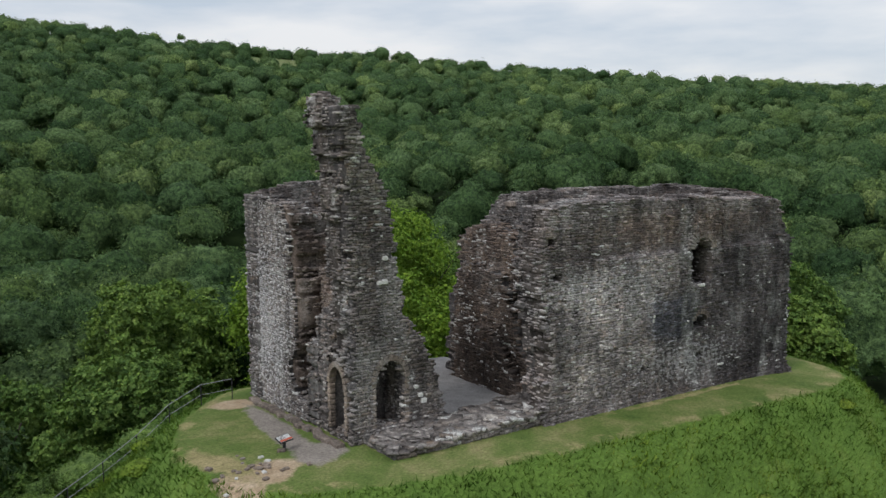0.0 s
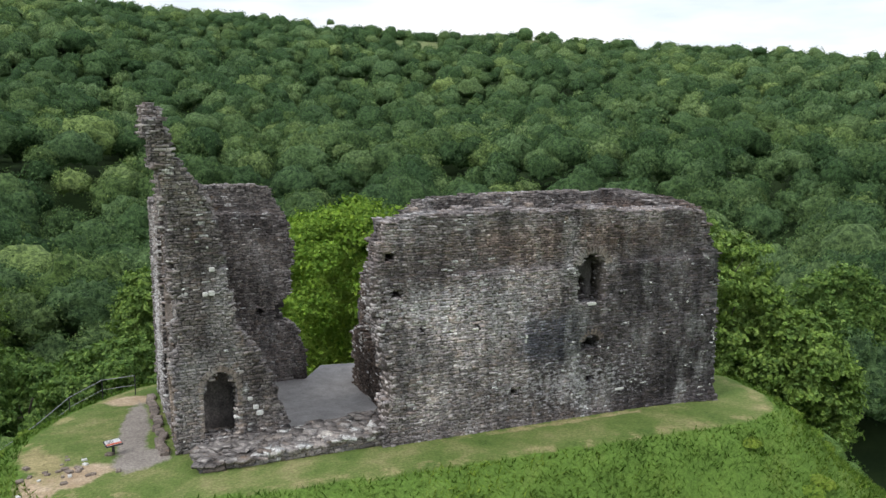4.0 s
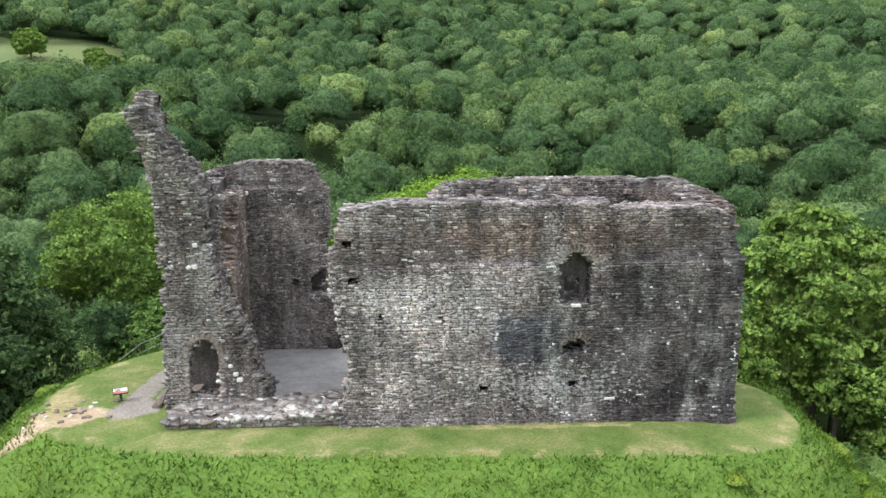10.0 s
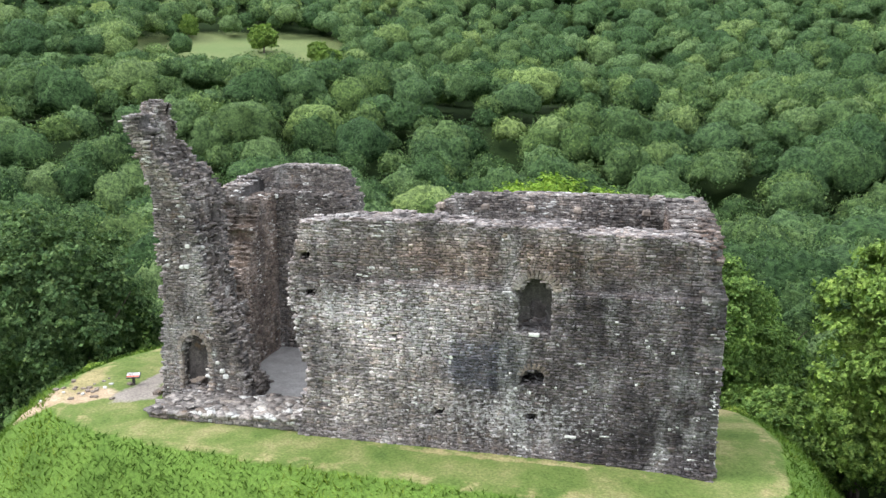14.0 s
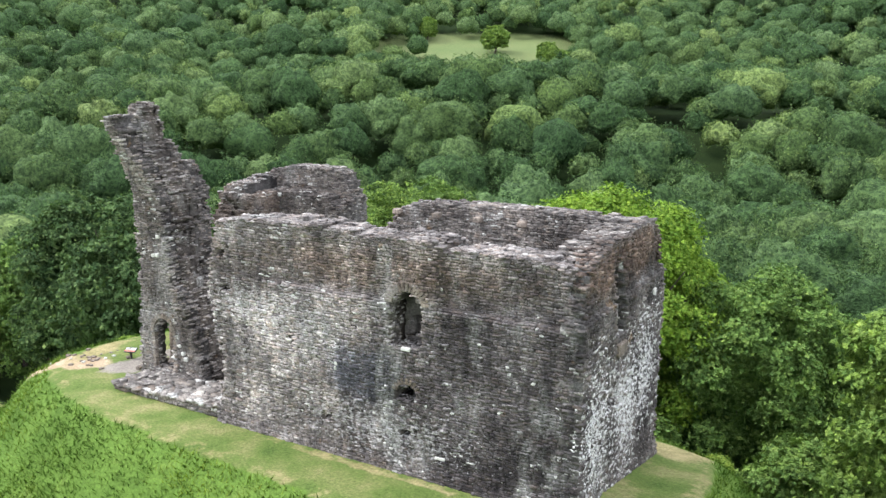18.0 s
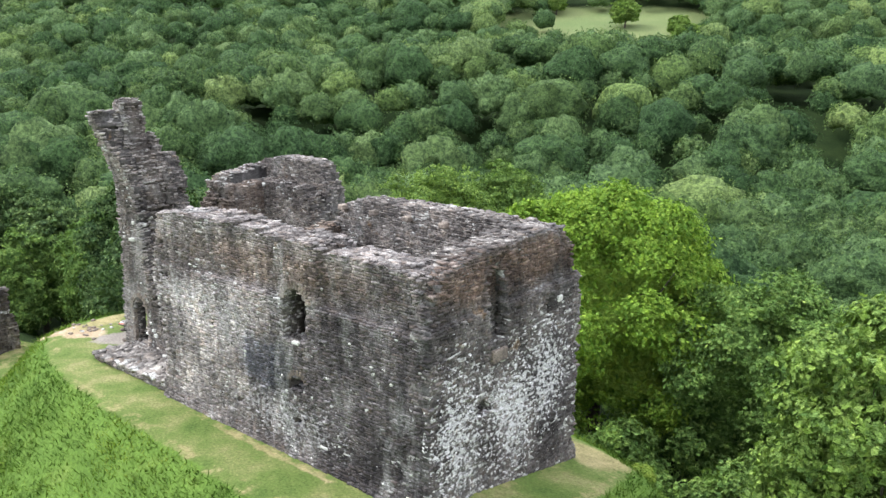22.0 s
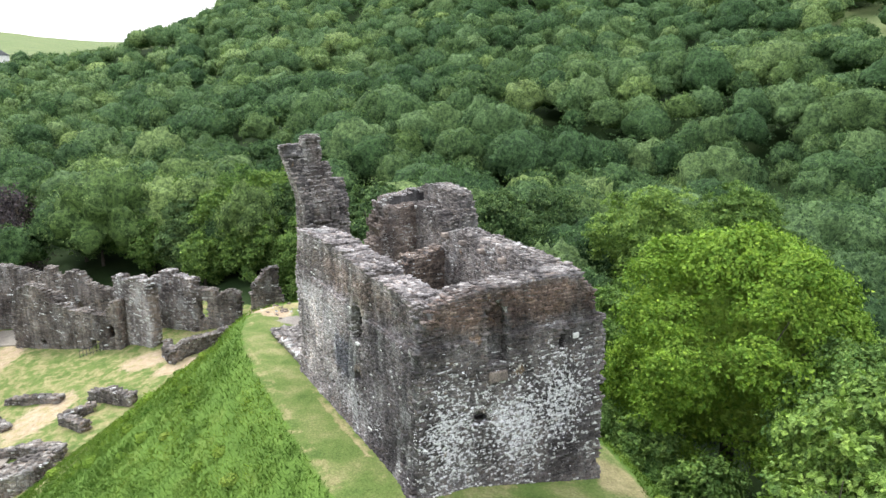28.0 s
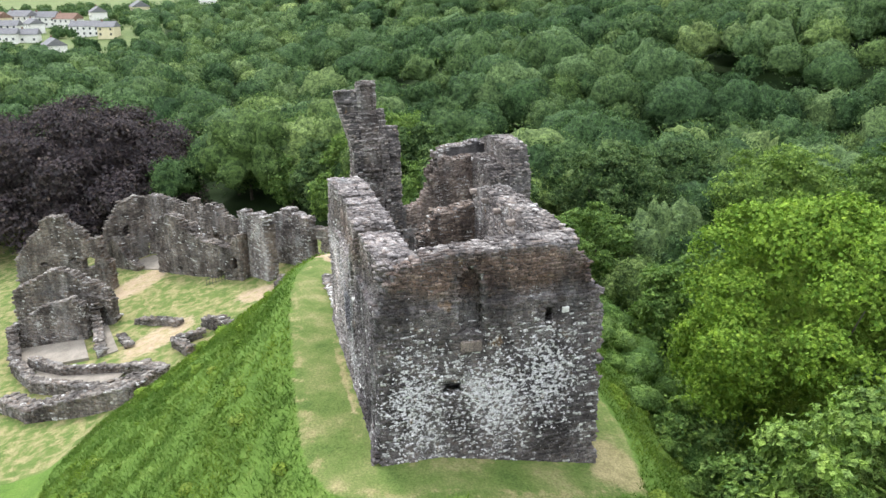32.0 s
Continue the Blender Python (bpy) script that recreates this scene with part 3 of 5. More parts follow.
# ---- rubble walls ----
class Wall:
    """A slab of rubble: a broken outline in its own (u, z) plane, of a given depth, faced with courses of separate stones."""

    def __init__(self, origin, along, into, seed=0):
        self.o, self.u, self.d = Vector((*origin, 0)), Vector((*along, 0)).normalized(), Vector((*into, 0)).normalized()
        self.rng = np.random.RandomState(seed)
        self.core_v, self.core_q, self.n = [], [], 0
        self.stones = []

    def at(self, u, d, z):
        o, a, b = self.o, self.u, self.d
        return np.stack([o.x + a.x * u + b.x * d, o.y + a.y * u + b.y * d, np.asarray(z, float) + 0 * u], -1)

    def layer(self, outline, front, back, holes=(), du=0.22, dz=0.11, ragged=0.13, step=None, faces="fbst", size=(0.21, 0.080), lean=0.0, bare=-99.0):
        """One layer of the slab, from depth front to depth back. step(u, z): how far the face lies behind the front."""
        rng = self.rng
        us, zs = [p[0] for p in outline], [p[1] for p in outline]
        nu, nz = int(math.ceil((max(us) - min(us)) / du)) + 2, int(math.ceil((max(zs) - min(zs)) / dz)) + 2
        u0, z0 = min(us) - du, min(zs) - dz
        uc, zc = np.meshgrid(u0 + (np.arange(nu) + 0.5) * du, z0 + (np.arange(nz) + 0.5) * dz, indexing="ij")
        off = rng.rand(2) * 90
        wu = (fractal(N1, uc * 1.1 + off[0], zc * 2.0) - 0.5) * 4 * ragged + (N2(uc * 0.2 + off[1], zc * 8) - 0.5) * 1.6 * ragged
        wz = (fractal(N2, uc * 1.6 + off[1], zc * 1.1) - 0.5) * 2.4 * ragged
        solid = inside(outline, uc + wu, zc + wz)
        solid |= inside(outline, uc, zc) & (zc < min(zs) + 0.5)
        for h in holes:
            solid &= ~inside(h, uc, zc)
        solid[0] = solid[-1] = False
        solid[:, -1] = False
        face = (lambda u, z: np.zeros_like(u)) if step is None else step
        U, Z = np.meshgrid(u0 + np.arange(nu + 1) * du, z0 + np.arange(nz + 1) * dz, indexing="ij")
        ju, jz = rng.uniform(-0.25, 0.25, U.shape) * du, rng.uniform(-0.2, 0.2, U.shape) * dz
        F = front + face(U, Z) + rng.uniform(-0.03, 0.03, U.shape)
        B = back + rng.uniform(-0.03, 0.03, U.shape)
        V = np.concatenate([self.at(U + ju + lean * Z, F, Z + jz).reshape(-1, 3), self.at(U + ju + lean * Z, B, Z + jz).reshape(-1, 3)])
        k, half = np.arange(U.size).reshape(U.shape), U.size
        a, b, c, d = k[:-1, :-1], k[1:, :-1], k[1:, 1:], k[:-1, 1:]
        q = [np.stack([a, b, c, d], -1)[solid], np.stack([a, d, c, b], -1)[solid] + half]
        left = solid & ~np.roll(solid, 1, 0)
        right = solid & ~np.roll(solid, -1, 0)
        up = solid & ~np.roll(solid, -1, 1)
        down = solid & ~np.roll(solid, 1, 1)
        q.append(np.stack([a, d, d + half, a + half], -1)[left])
        q.append(np.stack([b, b + half, c + half, c], -1)[right])
        q.append(np.stack([d, c, c + half, d + half], -1)[up])
        q.append(np.stack([a, a + half, b + half, b], -1)[down])
        self.core_v.append(V)
        self.core_q.append(np.concatenate(q) + self.n)
        self.n += len(V)
        ok = lambda u, z: solid[np.clip(((u - u0) / du).astype(int), 0, nu - 1), np.clip(((z - z0) / dz).astype(int), 0, nz - 1)]
        length, course = size
        z = z0 + dz
        while z < z0 + nz * dz:
            h = course * rng.uniform(0.5, 1.5)
            m = int((nu * du) / length * 1.8) + 2
            w = length * rng.choice([0.4, 0.6, 0.85, 1.15, 1.7], m) * rng.uniform(0.8, 1.2, m)
            edge = u0 + np.cumsum(w) - rng.rand() * length
            mid = edge - w / 2
            zz = z + h / 2 + rng.uniform(-0.018, 0.018, m) * course / 0.1
            keep = ok(mid, zz) & (edge < u0 + nu * du) & (zz > bare)
            mid, w2, zz = mid[keep], w[keep], zz[keep]
            for side in "fb":
                if side in faces and len(mid):
                    pr = rng.uniform(0.0, 0.035, len(mid)) + 0.05 * (rng.rand(len(mid)) < 0.05)
                    depth = front + face(mid, zz) - pr + 0.09 if side == "f" else np.full(len(mid), back) + pr - 0.09
                    self.put(mid + lean * zz, depth, zz, w2 * 0.96, np.full(len(mid), 0.24), h * rng.uniform(0.82, 0.97, len(mid)), hidden=1 if side == "f" else -1)
            z += h
        if "s" in faces:  # broken ends
            for side, sign in ((left, -1), (right, 1)):
                i, j = np.nonzero(side)
                for _ in range(max(1, int((back - front) / (length * 1.1)))):
                    keep = rng.rand(len(i)) < 0.9
                    n = keep.sum()
                    uu = u0 + (i[keep] + (sign > 0)) * du - sign * 0.14 + sign * rng.uniform(0, 0.10, n)
                    zz = z0 + (j[keep] + 0.5) * dz
                    self.put(uu + lean * zz, rng.uniform(front + 0.1, back - 0.05, n), zz, rng.uniform(0.16, 0.28, n), length * rng.uniform(0.6, 1.3, n), course * rng.uniform(0.6, 1.1, n), 0.25)
        if "t" in faces:  # wall head
            i, j = np.nonzero(up)
            for _ in range(max(1, int((back - front) / (length * 0.62)))):
                n = len(i)
                uu, zz = u0 + (i + rng.rand(n)) * du, z0 + (j + 1) * dz + rng.uniform(-0.02, 0.05, n)
                lo = front + face(uu, zz - dz)
                self.put(uu + lean * zz, lo + (back - lo) * rng.rand(n), zz, length * rng.uniform(0.7, 1.7, n), length * rng.uniform(0.5, 1.2, n), course * rng.uniform(0.5, 0.9, n), 1.2)
        return self

    def put(self, u, d, z, lu, ld, lz, turn=0.06, hidden=0):
        self.stones.append(np.stack(np.broadcast_arrays(u, d, z, lu, ld, lz, self.rng.uniform(-turn, turn, len(np.atleast_1d(u))), hidden), -1).reshape(-1, 8))

    def core(self, name):
        return mesh_from(name, np.concatenate(self.core_v), np.concatenate(self.core_q))

    def facing(self, name, only=None):
        s = np.concatenate(self.stones)
        if only is not None:
            s = s[only(s)]
        return stone_mesh(self, s, name, self.rng)


CORNERS = np.array([[-1, -1, -1], [1, -1, -1], [1, 1, -1], [-1, 1, -1], [-1, -1, 1], [1, -1, 1], [1, 1, 1], [-1, 1, 1]], float) / 2
BOX = np.array([[0, 3, 2, 1], [4, 5, 6, 7], [0, 1, 5, 4], [1, 2, 6, 5], [2, 3, 7, 6], [3, 0, 4, 7]])


def stone_mesh(wall, s, name, rng):
    n = len(s)
    local = CORNERS[None] * s[:, None, 3:6] * (1 + rng.uniform(-0.24, 0.14, (n, 8, 3)))
    c, k = np.cos(s[:, 6])[:, None], np.sin(s[:, 6])[:, None]
    uu = s[:, 0:1] + local[..., 0] * c - local[..., 1] * k
    dd = s[:, 1:2] + local[..., 0] * k + local[..., 1] * c
    zz = s[:, 2:3] + local[..., 2] + local[..., 0] * rng.normal(0, 0.08, (n, 1)) + rng.uniform(-0.007, 0.007, (n, 8))
    v = wall.at(uu.ravel(), dd.ravel(), zz.ravel())
    shown = np.ones((n, 6), bool)
    shown[s[:, 7] > 0.5, 4] = False
    shown[s[:, 7] < -0.5, 2] = False
    return mesh_from(name, v, (BOX[None] + 8 * np.arange(n)[:, None, None])[shown])


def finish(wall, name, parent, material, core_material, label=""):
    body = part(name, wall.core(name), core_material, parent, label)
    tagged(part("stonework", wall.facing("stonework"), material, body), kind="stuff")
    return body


keep = thing("ruined_keep", (0, 0, 0), "roofless grey slate-rubble castle keep standing in ruins on the motte", "castle ruin")

# south wall, with a tall window and a small one
WIN_OUT = [(15.38, 4.85), (16.64, 4.85), (16.64, 6.50), (16.40, 6.86), (16.0, 7.08), (15.62, 6.86), (15.38, 6.50)]
WIN_IN = [(15.55, 5.0), (16.35, 5.0), (16.35, 5.75), (16.0, 5.95), (15.6, 5.8)]
LOW_OUT = [(15.55, 2.88), (16.46, 2.88), (16.46, 3.3), (16.0, 3.62), (15.60, 3.36)]
HOLES = [(8.43, 4.56), (7.34, 5.9), (7.2, 7.36), (12.46, 1.58), (15.95, 1.62), (10.76, 4.47)]
S_TOP = [(22.45, -0.6), (22.42, 6.5), (22.1, 7.6), (21.8, 8.45), (20.6, 8.68), (19.0, 8.62), (17.35, 8.58), (17.0, 8.86), (15.6, 8.88), (14.9, 8.72), (13.4, 8.80), (11.8, 8.92), (9.5, 8.88), (8.2, 8.80), (6.9, 8.55),
         (6.72, 7.4), (6.5, 6.0), (6.8, 4.2), (7.2, 2.2), (6.9, 1.0), (6.55, -0.6)]


def south_step(u, z):
    above = smooth(6.45, 6.65, z) * (0.14 + 0.16 * fractal(N3, u * 0.7, z * 1.1))
    patch = smooth(15.1, 15.5, u) * smooth(17.4, 17.1, u)
    left = smooth(11.2, 9.2, u)
    return above * (1 - patch) * (1 - 0.75 * left) - 0.30 * smooth(1.2, -0.2, z) * smooth(20.5, 22.6, u) - 0.10 * smooth(0.7, 0.0, z)


small = lambda x, z, s=0.16: [(x - s, z - s), (x + s, z - s), (x + s, z + s), (x - s, z + s)]
ws = Wall((0, 0), (1, 0), (0, 1), 1)
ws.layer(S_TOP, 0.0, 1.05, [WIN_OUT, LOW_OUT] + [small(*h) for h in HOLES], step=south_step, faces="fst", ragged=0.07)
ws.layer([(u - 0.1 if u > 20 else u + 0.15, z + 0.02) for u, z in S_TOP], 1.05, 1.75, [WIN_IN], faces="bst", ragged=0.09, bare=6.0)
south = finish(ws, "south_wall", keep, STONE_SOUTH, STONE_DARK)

# east wall
E_TOP = [(0.0, -0.6), (0.0, 6.6), (0.35, 7.5), (0.9, 8.45), (2.0, 8.75), (4.4, 8.95), (6.5, 9.05), (8.2, 8.95), (8.9, 8.0), (9.1, 6.95), (9.58, 6.95), (9.62, -2.2), (4, -1.6)]
E_NICHE = [(3.25, 5.45), (4.38, 5.45), (4.38, 8.0), (3.8, 8.45), (3.25, 7.9)]
E_SLIT = [(7.08, 5.60), (7.54, 5.60), (7.54, 6.40), (7.08, 6.40)]
E_HOLE = [(2.72, 2.84), (3.42, 2.84), (3.42, 3.46), (2.72, 3.46)]


def east_step(u, z):
    above = smooth(6.7, 6.95, z) * (0.10 + 0.22 * fractal(N2, u * 0.7, z * 1.1))
    return above - 0.32 * smooth(1.0, -1.4, z + 0.12 * u) - 0.0 * u


we = Wall((22.55, 0), (0, 1), (-1, 0), 2)
we.layer(E_TOP, 0.0, 0.8, [E_NICHE, E_SLIT, E_HOLE, small(0.95, 1.6, 0.1), small(4.5, 1.9, 0.08)], step=east_step, faces="fst", ragged=0.07, size=(0.22, 0.088))
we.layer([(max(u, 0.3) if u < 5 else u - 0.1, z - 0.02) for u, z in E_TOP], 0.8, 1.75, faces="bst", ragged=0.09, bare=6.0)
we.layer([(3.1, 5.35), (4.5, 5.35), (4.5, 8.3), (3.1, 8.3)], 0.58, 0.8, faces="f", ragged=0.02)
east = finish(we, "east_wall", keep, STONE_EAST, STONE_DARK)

# north wall of the eastern chamber
wn_ = Wall((0, 7.6), (1, 0), (0, 1), 3)
N_TOP = [(21.2, -1.8), (21.3, 8.9), (19, 8.95), (16, 8.95), (13, 8.9), (11.3, 8.75), (10.7, 8.2), (10.3, 7.4), (9.7, 6.6), (9.3, 5.2), (8.8, 4.0), (8.5, 1.5), (8.4, -1.8)]
wn_.layer(N_TOP, 0.0, 1.0, faces="fst", ragged=0.1, bare=5.0)
wn_.layer([(u + 0.1, z - 0.04) for u, z in N_TOP], 1.0, 1.35, faces="st", ragged=0.1)
wn_.layer([(u + 0.15, min(z, 6.95)) for u, z in N_TOP], 1.35, 2.0, faces="st", ragged=0.1)
north = finish(wn_, "north_wall", keep, STONE, STONE_DARK)

# cross wall between the chamber and the forebuilding
wc = Wall((8.3, 0), (0, 1), (1, 0), 4)
C_TOP = [(9.4, -0.8), (9.4, 6.4), (8.2, 7.3), (7.0, 7.4), (5.6, 7.0), (4.9, 6.3), (4.5, 5.3), (4.2, 3.6), (3.4, 2.2), (2.2, 1.4), (1.4, 0.9), (1.4, -0.8)]
wc.layer(C_TOP, 1.0, 2.2, faces="fbst", ragged=0.16, bare=3.0)
wc.layer([(min(u, 8.8), z * 0.76) for u, z in C_TOP], 0.35, 1.0, faces="fst", ragged=0.25)
wc.layer([(min(u, 8.4), z * 0.42 - 0.1) for u, z in C_TOP], -0.2, 0.35, faces="fst", ragged=0.3)
cross = finish(wc, "cross_wall", keep, STONE_BROWN, STONE_DARK)

# north-west block: north side
wb = Wall((0, 10.05), (1, 0), (0, 1), 5)
NW_IN = [(-0.4, -1.4), (-0.4, 8.2), (1.7, 8.25), (4.7, 8.25), (5.5, 7.6), (5.75, 6.8), (5.55, 5.2), (5.3, 4.3), (5.1, 3.7), (5.6, 2.9), (6.0, 2.1), (6.2, 1.0), (6.3, -1.4)]
wb.layer(NW_IN, 0.0, 1.15, [[(4.55, 2.9), (5.5, 2.9), (5.5, 3.9), (5.1, 4.1), (4.7, 3.8)], small(3.95, 3.55, 0.22), small(2.2, 6.9, 0.1)], faces="fst", ragged=0.1)
NW_OUT = [(-0.55, -1.6), (-0.55, 8.9), (0.6, 9.25), (1.6, 9.45), (4.2, 9.55), (4.9, 9.3), (5.4, 8.2), (5.7, 6.8), (5.3, 4.6), (5.2, 3.0), (6.0, 2.0), (6.2, -1.6)]
wb.layer(NW_OUT, 1.15, 2.55, faces="fst", ragged=0.1, bare=7.9)
block = finish(wb, "northwest_wall", keep, STONE, STONE_DARK)

# west wall from the north-west corner to the break
ww = Wall((-0.5, 0), (0, 1), (1, 0), 6)
W_OUT = [(12.7, -1.6), (12.75, 8.95), (11.2, 8.9), (9.2, 8.75), (8.4, 8.5), (8.0, 7.8), (7.7, 6.0), (7.3, 4.2), (7.4, 3.0), (8.0, 2.0), (7.6, 0.9), (6.2, 0.5), (6.2, -0.8)]
ww.layer(W_OUT, 0.0, 1.1, [small(10.3, 5.4, 0.09)], faces="ft", ragged=0.12)
W_IN = [(10.3, -1.0), (10.3, 8.2), (8.0, 8.2), (7.6, 7.2), (7.3, 6.3), (6.7, 5.6), (6.3, 5.2), (5.6, 4.9), (5.4, -0.4)]
west = finish(ww, "west_wall", keep, STONE_WEST, STONE_DARK)
wi = Wall((-0.5, 0), (0, 1), (1, 0), 9)
wi.layer(W_IN, 1.1, 2.2, [[(5.7, 0.1), (6.5, 0.1), (6.5, 3.6), (6.1, 4.1), (5.7, 3.6)]], faces="fbst", ragged=0.16)
wi.layer([(8.5, 0.3), (8.5, 8.7), (7.8, 8.3), (7.4, 6.0), (7.0, 4.2), (7.1, 3.0), (7.7, 2.0), (7.4, 0.3)], 0.12, 1.1, faces="st", ragged=0.2)
finish(wi, "torn_wall_core", keep, STONE_TORN, STONE_BROWN)

# the tall south-west fragment, with its two arched doorways
wt = Wall((0, 0), (1, 0), (0, 1), 7)
T_S = [(-0.46, -0.3), (-0.42, 2.5), (-0.32, 5.6), (-0.55, 9.0), (-0.80, 11.0), (-1.15, 12.4), (-1.12, 13.0), (-0.72, 13.25), (-0.48, 12.55), (-0.36, 11.7), (-0.16, 11.0), (0.35, 10.35), (0.95, 9.6), (1.25, 8.7), (1.45, 6.6), (1.75, 5.0), (2.35, 3.9), (2.85, 3.0),
       (3.30, 1.7), (3.55, 0.6), (3.60, -0.3)]
ARCH_S = [(0.50, 0.55), (1.75, 0.55), (1.75, 2.35), (1.50, 2.90), (1.12, 3.18), (0.75, 2.90), (0.50, 2.35)]
tower_lean = lambda u, z: -0.85 * smooth(8.4, 12.6, z) + 0.12 * smooth(2, 7, z)
wt.layer([(u, min(z, 12.5)) for u, z in T_S], 2.25, 2.95, [ARCH_S], faces="fst", ragged=0.08, step=tower_lean)
wt.layer([(u - 0.02, z * 0.995) for u, z in T_S], 2.95, 4.1, [[(-1.2, 0.3), (1.95, 0.3), (1.95, 2.7), (1.2, 3.0), (-1.2, 2.9)]], faces="fbst", ragged=0.08)
wt.layer([(-0.5, -0.4), (-0.5, 4.0), (-0.05, 5.0), (-0.05, 8.0), (-0.5, 9.4), (-0.7, 11.3), (-0.15, 11.2), (0.3, 10.5), (0.9, 9.7), (1.4, 8.4), (1.5, 5.0), (1.9, 3.0), (2.0, -0.4)], 4.1, 4.55, faces="bst", ragged=0.10)
wt.layer([(-0.4, -0.4), (-0.4, 4.4), (0.45, 5.2), (0.5, 8.4), (0.2, 9.6), (0.3, 10.2), (0.8, 9.8), (1.3, 8.8), (1.6, 5.0), (1.6, -0.4)], 4.55, 5.3, faces="bst", ragged=0.16)
wt.layer([(-0.45, -0.4), (-0.45, 3.2), (0.3, 4.2), (1.3, 5.0), (1.6, 4.6), (1.6, -0.4)], 5.3, 6.3, faces="bst", ragged=0.2)
tower = finish(wt, "southwest_tower", keep, STONE, STONE_DARK)

# low footing where the south wall has gone
wf = Wall((0, 0), (1, 0), (0, 1), 8)
wf.layer([(0.0, -0.4), (0.0, 0.34), (2.0, 0.42), (4.0, 0.5), (6.0, 0.62), (7.2, 0.7), (7.2, -0.4)], 0.15, 2.4, faces="fbst", ragged=0.10, size=(0.42, 0.12))
footing = finish(wf, "wall_footing", keep, STONE_PALE, STONE_DARK)

# gravel floor of the forebuilding
bm = bmesh.new()
pts = [(1.6, 2.3), (6.6, 2.3), (8.2, 3.2), (9.6, 6.0), (10.0, 9.6), (9.8, 11.6), (7.4, 12.0), (6.2, 10.1), (1.6, 10.1)]
bot, topv = [bm.verts.new((x, y, -1.3)) for x, y in pts], [bm.verts.new((x, y, 0.10)) for x, y in pts]
bm.faces.new(topv)
bm.faces.new(bot[::-1])
for i in range(len(pts)):
    j = (i + 1) % len(pts)
    bm.faces.new((bot[i], bot[j], topv[j], topv[i]))
tagged(part("gravel_floor", bm, GRAVEL), "grey compacted gravel floor inside the ruined keep", "floor", kind="structure")


# ---- the bailey ruins ----
def ruin(name, label, p0, p1, thick, profile, holes=(), seed=20, du=0.30, dz=0.15, size=(0.44, 0.16), ragged=0.09, material=None):
    """A free-standing ruined wall from p0 to p1. profile: (share of the length, height above the ground)."""
    a, b = Vector(p0), Vector(p1)
    length = (b - a).length
    along = (b - a).normalized()
    mids = a.lerp(b, 0.5)
    foot = thing(name, (mids.x, mids.y, float(height(mids.x, mids.y))), label, "ruined wall", "bailey ruins")
    g = [float(height(*a.lerp(b, s))) for s in (0, 0.5, 1)]
    ground_at = lambda s: np.interp(s, (0, 0.5, 1), g)
    w = Wall(tuple(a), tuple(along), (-along.y, along.x), seed)
    outline = [(0, g[0] - 1.2)] + [(s * length, float(ground_at(s)) + h) for s, h in profile] + [(length, g[2] - 1.2)]
    cut = [[(s * length, float(ground_at(s)) + h) for s, h in hole] for hole in holes]
    w.layer(outline, 0.0, thick, cut, du=du, dz=dz, size=size, ragged=ragged)
    finish(w, "masonry", foot, material or STONE_RUIN, STONE_BROWN)
    return foot


def opening(s0, s1, h0, h1):
    m = (s0 + s1) / 2
    return [(s0, h0), (s1, h0), (s1, h1 - 0.3), (m + (s1 - m) * 0.5, h1 - 0.08), (m, h1), (m - (m - s0) * 0.5, h1 - 0.08), (s0, h1 - 0.3)]


ruin("hall_gable_wall", "tall ruined gable wall of grey rubble", (-60.5, -34.5), (-55.5, -22.0), 1.2,
     [(0.02, 6.0), (0.12, 7.5), (0.23, 8.8), (0.33, 9.6), (0.34, 10.6), (0.42, 11.0), (0.58, 10.8), (0.63, 9.5), (0.73, 8.5), (0.8, 7.0), (0.87, 7.3), (0.92, 7.2), (0.93, 4.6), (1, 3.6)],
     [opening(0.72, 0.84, 3.3, 5.0), opening(0.26, 0.35, 4.7, 5.4), opening(0.58, 0.67, 4.7, 5.3)], 21)
ruin("lodging_cross_wall", "ruined cross wall with a rounded broken head", (-46.5, -31.5), (-41.8, -20.0), 1.1,
     [(0, 5.4), (0.2, 6.3), (0.33, 6.8), (0.39, 7.2), (0.54, 7.1), (0.64, 6.5), (0.72, 5.5), (0.82, 5.0), (0.94, 3.9), (1, 1.4)], [opening(0.12, 0.20, 0.2, 1.8)], 22)
ruin("lodging_end_wall", "ruined end wall of a lodging beside the gravel room", (-41.5, -31.0), (-38.2, -22.6), 1.0, [(0, 2.7), (0.25, 3.4), (0.39, 4.4), (0.86, 4.9), (1, 3.8)], [], 23)
ruin("lodging_side_wall", "low ruined side wall beside a gravel room", (-41.2, -31.4), (-33.5, -29.5), 1.0, [(0, 3.0), (0.3, 1.6), (1, 0.9)], [], 24)
ruin("passage_wall", "low ruined wall along a paved passage", (-41.0, -22.4), (-31.3, -20.6), 0.9, [(0, 3.4), (0.1, 2.0), (0.4, 1.2), (1, 0.8)], [], 25)
ruin("passage_stub_wall", "short low stub of ruined wall", (-35.2, -19.0), (-31.6, -17.8), 0.8, [(0, 0.7), (1, 0.6)], [], 26)
ruin("arched_doorway_wall", "short wall with an arched doorway at the passage", (-42.3, -23.0), (-41.2, -20.2), 0.9, [(0, 4.0), (0.5, 3.4), (1, 2.8)], [opening(0.3, 0.8, 0.0, 2.3)], 27)
ruin("curving_low_wall", "low curving ruined wall with a pale top", (-33.0, -29.2), (-26.4, -26.0), 1.0, [(0, 1.4), (1, 1.2)], [], 28)
ruin("curving_low_wall", "low curving ruined wall with a pale top", (-26.4, -26.0), (-20.2, -18.5), 1.0, [(0, 1.2), (1, 1.0)], [], 29)
